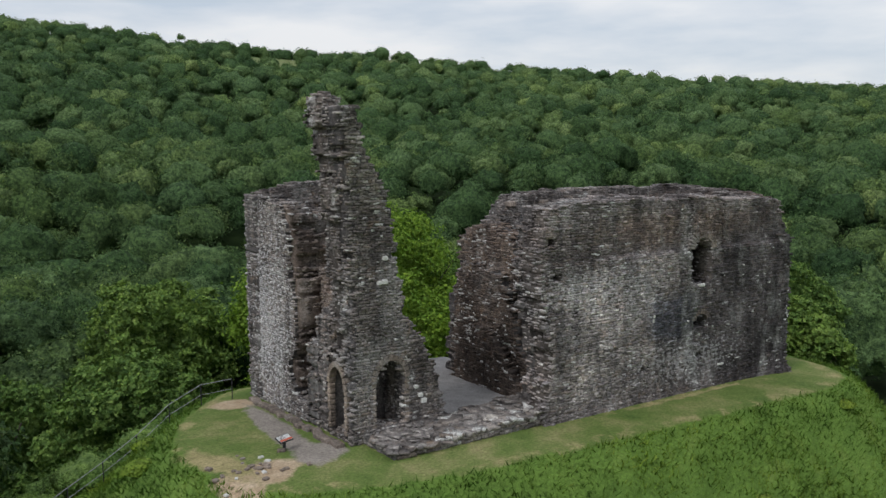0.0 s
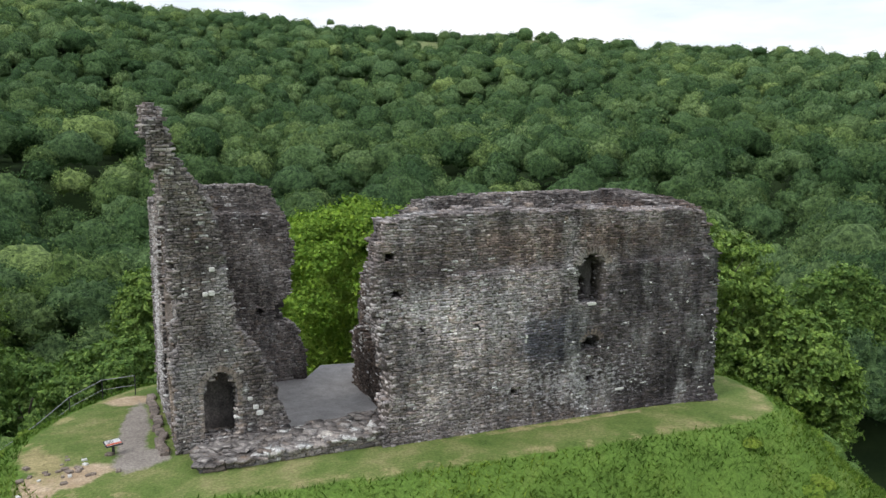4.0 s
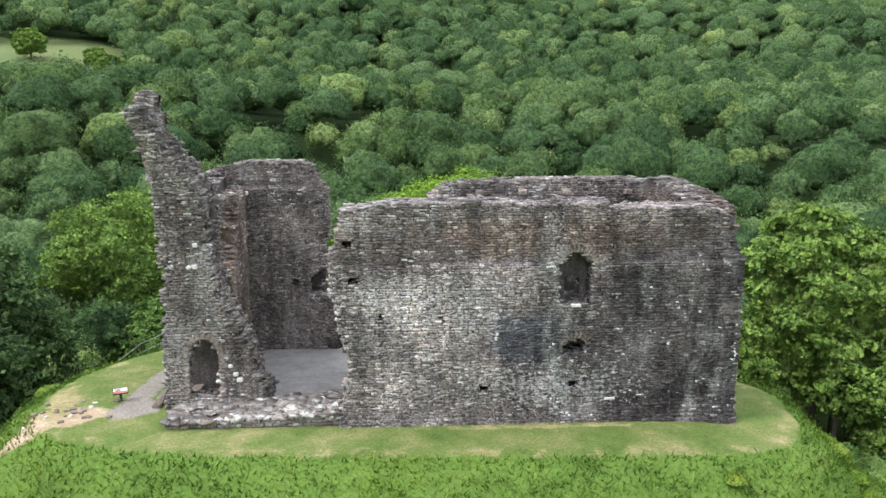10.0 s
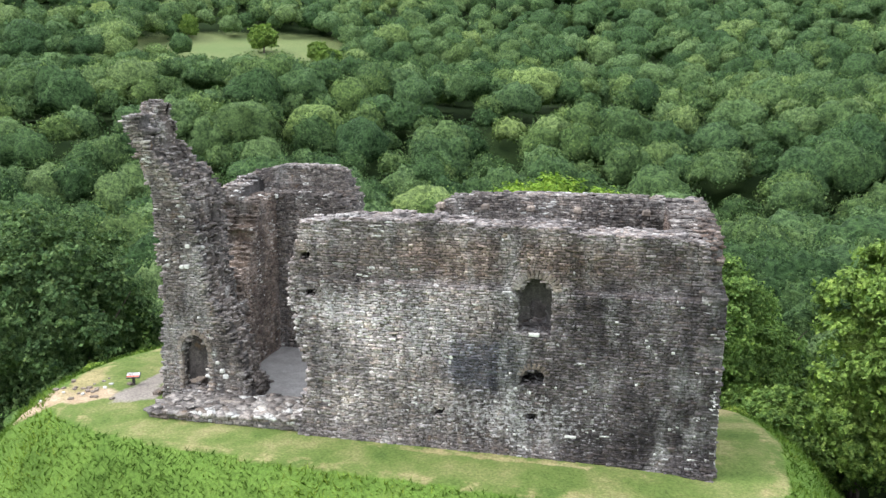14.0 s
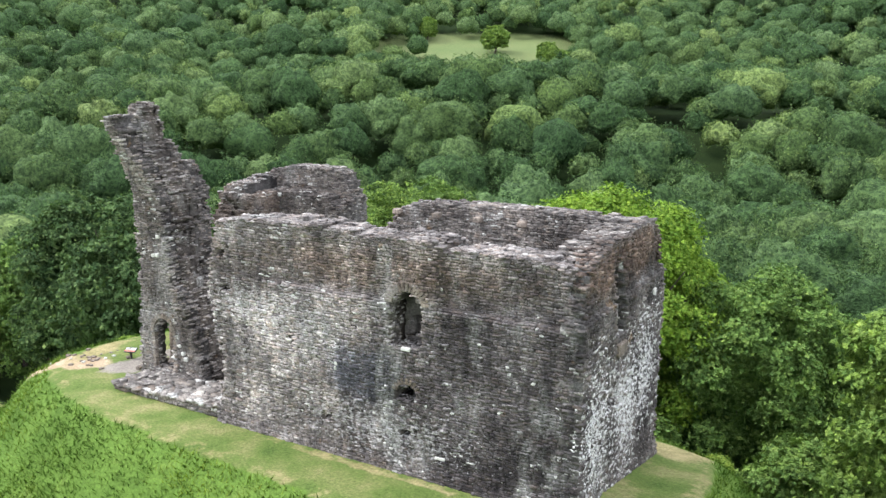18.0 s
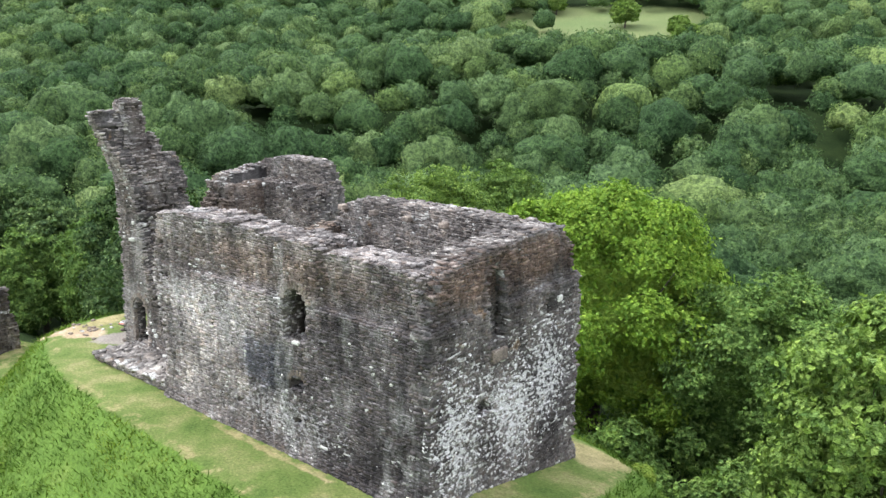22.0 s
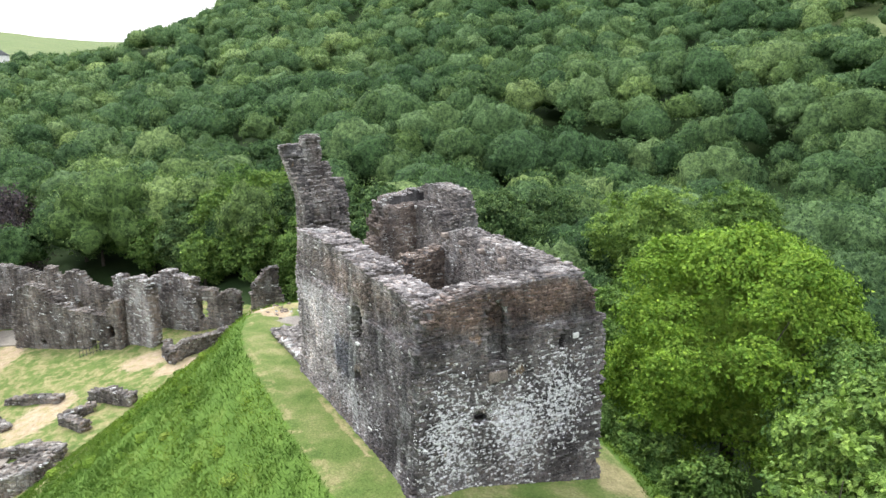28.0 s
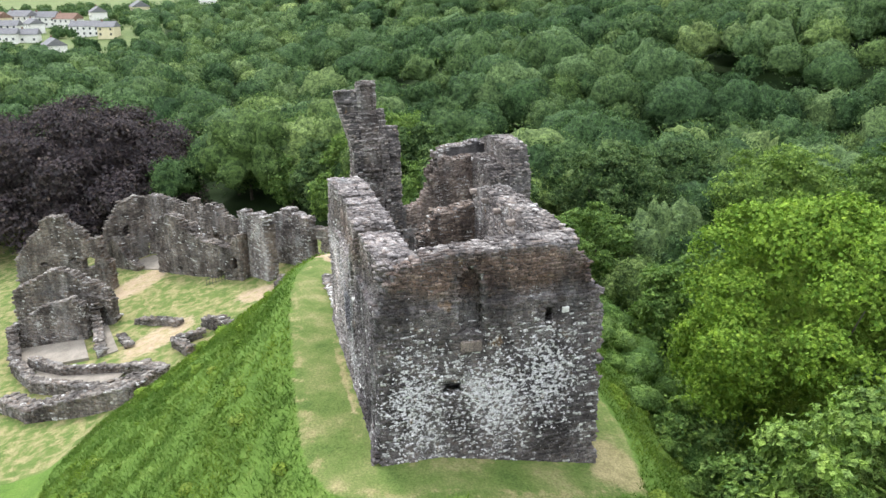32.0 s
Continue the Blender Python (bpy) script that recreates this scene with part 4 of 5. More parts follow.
ruin("curving_low_wall", "low curving ruined wall with a pale top", (-20.2, -18.5), (-20.0, -13.2), 1.0, [(0, 1.0), (1, 0.9)], [], 30)
ruin("room_partition_wall", "low ruined partition between gravel rooms", (-33.0, -27.6), (-28.5, -23.6), 0.8, [(0, 1.4), (1, 0.9)], [], 31)
ruin("room_partition_wall", "low ruined partition between gravel rooms", (-28.5, -23.6), (-24.2, -16.4), 0.8, [(0, 0.9), (1, 0.8)], [], 32)
ruin("room_partition_wall", "low ruined partition between gravel rooms", (-24.2, -16.4), (-20.6, -13.8), 1.4, [(0, 1.0), (1, 0.9)], [], 33)
ruin("thick_curtain_footing", "broad low curtain wall footing with pale stones", (-24.0, -28.5), (-19.5, -25.0), 1.8, [(0, 1.3), (1, 1.2)], [], 34)
ruin("thick_curtain_footing", "broad low curtain wall footing with pale stones", (-19.5, -25.0), (-15.2, -14.5), 1.8, [(0, 1.2), (1, 1.0)], [], 35)
ruin("chapel_end_wall", "tall ruined end wall with a narrow window", (-67.2, -23.9), (-69.3, -18.4), 1.1, [(0, 5.4), (0.07, 6.1), (0.23, 7.4), (0.43, 8.8), (0.8, 9.1), (1, 8.5)], [opening(0.42, 0.60, 3.5, 5.5)], 36)
ruin("hall_back_wall", "long ruined hall wall with a broken crest", (-69.3, -18.4), (-53.0, 1.5), 1.2,
     [(0, 8.5), (0.06, 8.8), (0.12, 8.4), (0.26, 7.1), (0.31, 6.9), (0.32, 7.8), (0.36, 7.6), (0.37, 6.4), (0.42, 6.1), (0.43, 6.8), (0.47, 6.7), (0.48, 6.0), (0.5, 6.6), (0.53, 6.0), (0.55, 4.9), (0.64, 3.9), (0.8, 3.3), (1, 3.0)], [opening(0.475, 0.515, 1.0, 2.6), opening(0.2, 0.23, 3.2, 4.6)], 37)
ruin("hall_front_wall", "long ruined front wall with a doorway and a stepped crest", (-58.2, -16.3), (-44.6, -5.5), 1.2,
     [(0, 6.9), (0.1, 7.7), (0.16, 8.1), (0.28, 7.8), (0.34, 6.7), (0.4, 5.8), (0.5, 5.4), (0.59, 4.7), (0.69, 4.6), (0.85, 4.0), (0.89, 4.0), (0.93, 5.3), (1, 5.7)],
     [opening(0.71, 0.82, -0.4, 1.2), opening(0.90, 0.96, 1.2, 3.0), opening(0.26, 0.31, 0.3, 1.2), opening(0.55, 0.58, 1.0, 1.8)], 38)
ruin("hall_partition_wall", "broken partition behind the hall front", (-55.6, -12.0), (-51.6, -11.0), 1.0, [(0, 6.2), (0.4, 6.6), (0.8, 5.9), (1, 4.4)], [], 51)
ruin("broken_stair_wall", "ruined wall falling away in broken steps", (-67.0, -23.2), (-61.6, -19.6), 1.0, [(0, 4.6), (0.3, 3.2), (0.6, 1.6), (1, 0.6)], [], 39)
ruin("gatehouse_wall", "tall pale ruined wall with a torn edge", (-47.2, -5.4), (-41.3, -2.4), 1.3,
     [(0, 8.1), (0.18, 8.3), (0.24, 7.8), (0.52, 8.0), (0.68, 8.2), (0.82, 7.7), (0.98, 7.9), (1, 5.0)], [], 40, material=STONE_WEST)
ruin("gatehouse_inner_wall", "tall ruined wall with square broken merlons", (-49.6, -1.6), (-42.2, 2.5), 1.2,
     [(0, 5.3), (0.13, 5.3), (0.15, 6.4), (0.35, 6.5), (0.37, 7.2), (0.55, 7.2), (0.57, 6.3), (0.6, 6.2), (0.62, 6.7), (0.76, 6.5), (0.78, 5.9), (0.84, 5.9), (0.86, 6.5), (0.98, 6.3), (1, 5.0)], [], 41, material=STONE_WEST)
ruin("gatehouse_side_wall", "ruined wall with a blocked fireplace arch", (-42.2, 2.5), (-39.0, 7.0), 1.2, [(0, 5.0), (0.45, 4.7), (0.5, 3.9), (0.8, 4.3), (0.95, 3.6), (1, 2.2)], [opening(0.1, 0.3, 1.2, 3.8)], 42)
ruin("standing_wall_fragment", "single upright fragment of ruined wall", (-38.4, 8.4), (-37.8, 11.8), 1.0, [(0, 3.0), (0.15, 4.6), (0.4, 5.6), (0.8, 6.0), (0.88, 3.4), (1, 2.8)], [], 43)
ruin("porter_lodge_wall", "low jumbled ruined wall", (-34.2, -1.6), (-36.6, 6.6), 0.9, [(0, 1.5), (0.3, 1.7), (0.6, 1.2), (1, 0.9)], [], 44)
ruin("porter_lodge_wall", "low jumbled ruined wall", (-37.5, -2.0), (-34.0, -1.4), 0.9, [(0, 1.2), (1, 1.4)], [], 45)
ruin("porter_lodge_wall", "low jumbled ruined wall", (-40.5, -1.2), (-37.5, -2.0), 0.8, [(0, 0.8), (1, 0.8)], [], 46)
ruin("courtyard_footing", "low footing of a lost building on the lawn", (-38.8, -17.6), (-34.4, -12.8), 0.9, [(0, 0.6), (0.5, 0.8), (1, 0.6)], [], 47)
ruin("courtyard_footing", "low footing of a lost building on the lawn", (-32.0, -10.0), (-27.0, -6.8), 1.0, [(0, 0.9), (0.5, 1.4), (1, 1.0)], [], 48)
ruin("courtyard_footing", "low footing of a lost building on the lawn", (-28.2, -12.8), (-24.6, -11.2), 0.9, [(0, 0.9), (1, 0.8)], [], 49)
ruin("courtyard_footing", "low footing of a lost building on the lawn", (-28.2, -12.8), (-29.0, -9.8), 0.8, [(0, 0.9), (1, 0.7)], [], 50)

# ---- trees ----
def round_shape(fine):
    bm = bmesh.new()
    bmesh.ops.create_icosphere(bm, subdivisions=fine, radius=1.0)
    bm.verts.ensure_lookup_table()
    shape = np.array([v.co[:] for v in bm.verts]), np.array([[v.index for v in f.verts] for f in bm.faces])
    bm.free()
    return shape


ROUND = {k: round_shape(k) for k in (2, 3, 4)}


def crown(rng, centre, radius, tall, count, size, lobes=12, low=-0.15, tuft=0, spread=0.3, loose=0.3, core=0.92, lump=1.0, fine=3, jag=0.07):
    """A billowing crown: leaves on the outside of many rounded boughs (count x 4 x 3), and the dense, uneven mass of foliage behind them."""
    n = lobes
    up = low + (1 - low) * (np.arange(n) + rng.uniform(0.1, 0.9, n)) / n
    az = np.arange(n) * 2.4 + rng.uniform(-0.5, 0.5, n) + rng.uniform(0, 6)
    ring = np.sqrt(np.clip(1 - up * up, 0, 1))
    axes = np.array([radius, radius, tall])
    way = np.stack([np.cos(az) * ring, np.sin(az) * ring, up], -1)
    lr = rng.uniform(0.30, 0.47, n) * math.sqrt(13.0 / n) * lump
    lc = way * axes * (1.0 - lr * 0.85)[:, None] * rng.uniform(0.84, 1.08, (n, 1)) + np.asarray(centre)
    la = lr[:, None] * np.array([radius, radius, 0.5 * (radius + tall) * 0.86])
    pick = rng.choice(n, int((count // tuft if tuft else count) * 1.5), p=lr ** 2 / (lr ** 2).sum())
    v = rng.normal(size=(len(pick), 3)) + way[pick] * 0.7 + np.array([0, 0, 0.25])
    v /= np.linalg.norm(v, axis=1, keepdims=True)
    pos = lc[pick] + v * la[pick] * rng.uniform(0.80, 1.16, (len(pick), 1))
    away = np.linalg.norm((pos[:, None] - lc[None]) / la[None], axis=2)
    away[np.arange(len(pick)), pick] = 9.0
    show = away.min(1) > 0.82
    pos, v = pos[show], v[show]
    if tuft:
        pos, v = np.repeat(pos, tuft, 0), np.repeat(v, tuft, 0)
        pos = pos + rng.normal(size=pos.shape) * np.array([spread, spread, spread * 0.5]) - np.array([0, 0, 0.35]) * spread * (rng.rand(len(pos), 1) ** 2)
    m = len(pos)
    nrm = v * 0.9 + np.array([0, 0, 0.25]) + rng.normal(size=(m, 3)) * loose
    nrm /= np.linalg.norm(nrm, axis=1, keepdims=True)
    a = np.cross(nrm, rng.normal(size=(m, 3)))
    a /= np.linalg.norm(a, axis=1, keepdims=True)
    b = np.cross(nrm, a)
    s = size * rng.uniform(0.55, 1.25, (m, 1))
    droop = np.array([0, 0, -0.25]) * s
    quads = np.stack([pos - a * s, pos - b * s * 0.7 + droop * 0.3, pos + a * s, pos + b * s * 0.7 + droop], 1)
    # how far the boughs reach in each direction
    shape, faces = ROUND[fine]
    spin = rng.uniform(0, 6.28)
    w = shape @ np.array([[math.cos(spin), math.sin(spin), 0], [-math.sin(spin), math.cos(spin), 0], [0, 0, 1]])
    rel, rad = (lc - np.asarray(centre)) / axes, np.mean(la / axes, 1)
    along = w @ rel.T
    inner = rad[None] ** 2 - ((rel ** 2).sum(1)[None] - along ** 2)
    reach = np.where(inner > 0, along + np.sqrt(np.maximum(inner, 0)), 0).max(1)
    reach = np.maximum(reach, 0.60) * core * rng.uniform(1 - jag, 1 + jag, len(w))
    body = np.asarray(centre) + w * reach[:, None] * axes
    keep_face = (w[faces][:, :, 2] > low - 0.35).all(1)
    if tuft:  # inner leaves close the gaps between the boughs
        inner_at = np.repeat(body[faces[keep_face]].mean(1), 26, 0)
        inner_at = inner_at + rng.normal(size=inner_at.shape) * radius * 0.075 + (inner_at - np.asarray(centre)) * 0.03
        ia, ib = rng.normal(size=inner_at.shape), rng.normal(size=inner_at.shape)
        ia, ib = ia / np.linalg.norm(ia, axis=1, keepdims=True) * size * 1.5, ib / np.linalg.norm(ib, axis=1, keepdims=True) * size * 1.1
        quads = np.concatenate([quads, np.stack([inner_at - ia, inner_at - ib, inner_at + ia, inner_at + ib], 1)])
    return quads, (body, faces[keep_face])


def crown_mesh(name, quads, tint, masses=(), mass_tint=(), three=False):
    """Leaves (triangles when far off) and the foliage masses behind them, in one mesh."""
    v, q = quads.reshape(-1, 3), np.arange(quads.shape[0] * 4).reshape(-1, 4)
    tris = [np.zeros((0, 3), int)]
    if three:
        v, q = quads[:, [0, 1, 3]].reshape(-1, 3), None
        tris = [np.arange(len(v)).reshape(-1, 3)]
    base, verts, tints = len(v), [v], [tint]
    for (mv, mf), mt in zip(masses, mass_tint):
        verts.append(mv)
        tris.append(mf + base)
        tints.append(np.full(len(mf), mt))
        base += len(mv)
    me = mesh_from(name, np.concatenate(verts), q, np.concatenate(tris))
    me.attributes.new("tree_tint", "FLOAT", "FACE").data.foreach_set("value", np.concatenate(tints).astype(np.float32))
    return me


def limb(bm, a, b, r0, r1, sides=7):
    a, b = Vector(a), Vector(b)
    turn = (b - a).to_track_quat("Z", "Y")
    rings = []
    for p, r in ((a, r0), (a.lerp(b, 0.5) + Vector((0.1 * r0, -0.2 * r0, 0)), (r0 + r1) / 2), (b, r1)):
        rings.append([bm.verts.new(p + turn @ Vector((r * math.cos(2 * math.pi * i / sides), r * math.sin(2 * math.pi * i / sides), 0))) for i in range(sides)])
    for lo, hi in zip(rings, rings[1:]):
        for i in range(sides):
            bm.faces.new((lo[i], lo[(i + 1) % sides], hi[(i + 1) % sides], hi[i]))
    bm.faces.new(rings[-1])
    bm.faces.new(rings[0][::-1])


def tree(name, label, x, y, top, radius, tall, material, leaves, size, tint=0.5, lobes=16, seed=0, group="", low=-0.75):
    """A tapered trunk with limbs and a crown of many small leaf clumps; top: height of the crown's top, tall: the crown's half height."""
    rng = np.random.RandomState(seed)
    z0 = float(height(x, y))
    cz = top - tall * 1.0
    t = thing(name, (x, y, z0), label, "tree", group)
    bm = bmesh.new()
    fork = Vector((x + rng.uniform(-0.3, 0.3), y, max(z0 + 1.2, cz - tall * 0.7)))
    limb(bm, (x, y, z0 - 0.5), fork, radius * 0.075, radius * 0.055)
    for i in range(9):
        az = i * 2.4 + rng.rand()
        e = Vector((x + math.cos(az) * radius * rng.uniform(0.35, 0.7), y + math.sin(az) * radius * rng.uniform(0.35, 0.7), cz + tall * rng.uniform(-0.2, 0.5)))
        limb(bm, fork, e, radius * 0.035, radius * 0.010, 5)
        for _ in range(2):
            limb(bm, fork.lerp(e, rng.uniform(0.4, 0.8)), e + Vector(rng.uniform(-1, 1, 3)) * radius * 0.3, radius * 0.014, radius * 0.004, 4)
    part("trunk", bm, BARK, t)
    q, mass = crown(rng, (x, y, cz), radius, tall, leaves, size, lobes, low, tuft=26, spread=max(0.26, radius * 0.045), loose=0.45, core=0.76, lump=1.1, fine=3, jag=0.12)
    q[..., 2] = np.maximum(q[..., 2], z0 + 0.3)
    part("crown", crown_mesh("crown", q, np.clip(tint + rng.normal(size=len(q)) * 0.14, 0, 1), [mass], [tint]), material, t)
    return t


tree("lime_tree", "large bright green broadleaf tree beside the motte", 13.5, 28.6, 7.6, 8.6, 9.4, LIME, 56000, 0.15, 0.60, 52, 101)
tree("beech_tree", "large dark green beech tree with drooping boughs", 24.5, 29.5, 3.4, 6.4, 8.6, OAK, 26000, 0.15, 0.46, 40, 103)
tree("copper_beech", "huge dark purple copper beech behind the bailey", -101.0, -32.0, -1.6, 21.0, 15.0, BEECH, 52000, 0.32, 0.5, 90, 102, low=-0.5)
NEAR = [(34.0, 14.5, 7.0, 4.8, 7.0, 0.74), (38.5, 20.0, 3.0, 5.0, 6.5, 0.72), (-17.5, 49.0, 4.4, 7.0, 9.0, 0.72), (-34.0, 38.0, 1.0, 7.0, 8.0, 0.50), (-19.0, 64.0, 2.0, 6.0, 7.0, 0.55), (-41.0, 52.0, -1.0, 6.5, 7.0, 0.45),
        (-2.0, 30.0, -1.0, 5.5, 7.0, 0.50), (28.0, 36.0, -1.0, 6.0, 7.0, 0.40), (44.0, 27.0, 1.5, 5.5, 6.5, 0.5), (3.0, 43.0, 1.5, 6.0, 7.0, 0.66), (37.0, 9.0, 1.0, 3.6, 5.0, 0.74), (-24.0, 31.0, -3.0, 5.5, 6.5, 0.50),
        (50.0, 36.0, 0.5, 6.5, 7.5, 0.45), (58.0, 24.0, 0.5, 6.0, 7.0, 0.50), (-10.0, 40.0, -4.0, 6.0, 6.0, 0.45), (-16.5, 16.5, 6.0, 6.2, 8.5, 0.40), (-27.0, 18.5, 5.0, 5.0, 9.0, 0.42), (-37.0, 22.0, 0.0, 5.5, 7.0, 0.48), (-48.0, 19.0, -3.0, 5.5, 6.5, 0.52)]
for i, (x, y, top, r, h, tint) in enumerate(NEAR):
    tree("broadleaf_tree", "leafy green broadleaf tree on the slope below the motte", x, y, top, r, h, WOODS if i in (3, 5, 15, 16) else OAK, 14500, 0.18, tint, 32, 110 + i, "trees round the motte")

BEHIND = [(-56.0, 13.5, -2.0, 4.6, 6.0, 0.55), (-64.0, 12.0, -1.0, 5.2, 6.5, 0.62), (-72.0, 11.0, -2.5, 5.0, 6.5, 0.45), (-80.0, 9.5, -2.0, 5.6, 7.0, 0.52), (-89.0, 6.0, -3.0, 5.6, 7.0, 0.40), (-60.0, 21.0, 0.0, 5.6, 7.0, 0.48),
          (-69.0, 20.0, 0.5, 5.8, 7.5, 0.66), (-79.0, 19.0, -0.5, 6.0, 7.5, 0.42), (-50.0, 22.0, -1.0, 5.0, 6.5, 0.58), (-43.0, 23.5, -1.5, 4.6, 6.0, 0.50), (-96.0, -5.0, -5.0, 4.6, 6.5, 0.30),
          (-67.0, 6.8, -5.0, 4.0, 4.8, 0.55), (-75.0, 3.0, -5.5, 4.2, 5.0, 0.48), (-84.0, 2.0, -5.0, 4.6, 5.4, 0.42), (-89.0, -3.0, -6.0, 4.2, 5.2, 0.50), (-60.0, 7.5, -6.5, 3.2, 4.0, 0.60)]
for i, (x, y, top, r, h, tint) in enumerate(BEHIND):
    tree("broadleaf_tree", "leafy green broadleaf tree close behind the bailey walls", x, y, top, r, h, WOODS if i % 3 == 2 else OAK, 6500, 0.22, tint, 26, 210 + i, "trees behind the bailey")

SHRUBS = [(29.0, 22.0, -4.0, 3.6, 4.2, 0.58), (31.0, 29.0, -5.0, 4.0, 5.0, 0.60), (35.0, 24.5, -3.0, 4.0, 5.0, 0.55), (27.5, 17.0, -3.5, 2.6, 3.2, 0.58), (20.0, 20.0, -4.5, 2.8, 3.5, 0.52), (14.0, 20.0, -4.5, 2.8, 3.4, 0.50),
          (37.0, 32.0, -5.0, 4.5, 5.0, 0.56), (33.0, 38.0, -7.0, 5.0, 5.0, 0.52), (24.0, 40.0, -7.0, 5.0, 5.0, 0.48), (13.0, 41.0, -8.0, 5.0, 5.0, 0.45)]
for i, (x, y, top, r, h, tint) in enumerate(SHRUBS):
    tree("hazel_bush", "broad green hazel bush on the steep slope", x, y, top, r, h, OAK, 6500, 0.17, tint, 22, 160 + i, "bushes below the motte")

for i, (x, y, up, r) in enumerate([(-180, 334, 12.0, 5.0), (-137, 322, 12.5, 6.5), (-98, 300, 13.0, 7.0), (-110, 318, 10.0, 5.0)]):
    tree("field_tree", "pale green round tree standing alone in a pasture", x, y, float(height(x, y)) + up, r, up * 0.47, OAK, 1800, 0.5, 0.75, 18, 140 + i, "trees in the pasture")

# the woods on the valley sides
HOMES = [(-375, -84), (-568, -62), (-601, -17), (-446, -79), (-430, -66), (-487, -95), (-493, -108), (-467, -110), (-451, -120), (-492, -121), (-500, -80), (-430, -117), (-434, -106), (-483, -131)]
rng = np.random.RandomState(77)
PATH_XY = np.array([[eye[0], eye[1]] for _, eye, _, _ in PATH])


def wooded(x, y, r, az):
    """Whether a tree may stand there: off the motte, the bailey, the pastures, the town and the camera's way."""
    if (r < 70 and plateau_distance(np.array(x), np.array(y)) < 12) or (y < 8 and x > -8 and r < 90 and x < 30) or (y < -6 and x > -8 and r < 90) or (r < 90 and np.hypot(*(PATH_XY - (x, y)).T).min() < 14):
        return False
    if r < 130 and (inside(BAILEY, x, y) or (y < 5 and inside(BAILEY, x + 6, y - 7)) or (-50 < x < -8 and y < 19) or math.hypot(x + 101, y + 32) < 21 or any(math.hypot(x - n[0], y - n[1]) < n[3] * 0.9 for n in NEAR) or math.hypot(x - 15.5, y - 28) < 12):
        return False
    for cx, cy, rx, ry, turn in FIELDS:
        c, s = math.cos(turn), math.sin(turn)
        fx, fy = x - cx + 0.05 * cx, y - cy + 0.05 * cy
        if math.hypot((fx * c + fy * s) / rx, (-fx * s + fy * c) / (ry + 17)) < 0.95:
            return rng.rand() < 0.008
    if az < -88 and r > 300 and ((az < -97 and r > 318 and rng.rand() < 0.2) or any(math.hypot(x - h[0], y - h[1]) < 13.5 or math.hypot(x - h[0] - 18, y - h[1] - 3) < 9 for h in HOMES)):
        return False
    return True


STANDS = []
for reach, lo, hi in ((8.6, 24, 100), (9.6, 97, 330), (11.0, 325, 735)):
    for bx in np.arange(-650, 640, reach):
        for by in np.arange(-210, 745, reach):
            x, y = bx + rng.uniform(-0.42, 0.42) * reach, by + rng.uniform(-0.42, 0.42) * reach
            r, az = math.hypot(x - 11, y - 4), math.degrees(math.atan2(x - 11, y - 4))
            if not lo < r < hi or not -114 < az < 74 or r > (640 if az < -80 else 735) or (r > 150 and rng.rand() < 0.04):
                continue
            if r > 640 and az > -70 and fractal(N3, x * 0.03, y * 0.03) < 0.42:
                continue
            if wooded(x, y, r, az):
                STANDS.append((x, y, r, az))

# one crown each; far off, with fewer and larger sprays of leaves
FAR_Q, FAR_T, FAR_H, FAR_HT = [], [], [], []
STAND_Z = height([p[0] for p in STANDS], [p[1] for p in STANDS])
for (x, y, r, az), z0 in zip(STANDS, STAND_Z):
    R = rng.choice([3.8, 5.2, 6.6, 8.4], p=[0.22, 0.34, 0.30, 0.14]) * rng.uniform(0.88, 1.15) * (1.08 if r > 325 else 1.0)
    town = az < -97 and r > 318
    if town:
        R *= 0.6
    top = float(z0) + (rng.uniform(6.0, 10) + R * 0.9) * (0.5 if town or (az < -84 and r > 330) else 0.72 if r > 620 else 1.0)
    tint = 0.40 + 0.7 * (fractal(N1, x * 0.02 + 50, y * 0.02 + 50) - 0.5) + rng.normal() * 0.20 + rng.choice([0.0, 0.26, -0.32], p=[0.84, 0.08, 0.08])
    tint = float(np.clip(tint, 0.02, 1))
    tall = R * rng.uniform(0.80, 1.15)
    count, size, lobes, fine = (1300, 0.25, 22, 4) if r < 98 else (620, 0.36, 22, 3) if r < 170 else (330, 0.48, 20, 3) if r < 330 else (105, 0.82, 16, 3 if r < 470 else 2)
    q, mass = crown(rng, (x, y, top - tall), R, tall, count, size, lobes, -0.45, loose=0.75, lump=rng.uniform(0.92, 1.12), fine=fine, jag=0.11, core=0.86)
    FAR_Q.append(q)
    FAR_T.append(np.clip(tint + rng.normal(size=len(q)) * 0.14, 0, 1))
    FAR_H.append(mass)
    FAR_HT.append(tint)
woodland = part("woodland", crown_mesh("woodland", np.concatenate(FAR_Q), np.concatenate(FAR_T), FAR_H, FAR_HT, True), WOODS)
tagged(woodland, "dense green broadleaf woodland covering the valley sides", "woodland", kind="stuff")

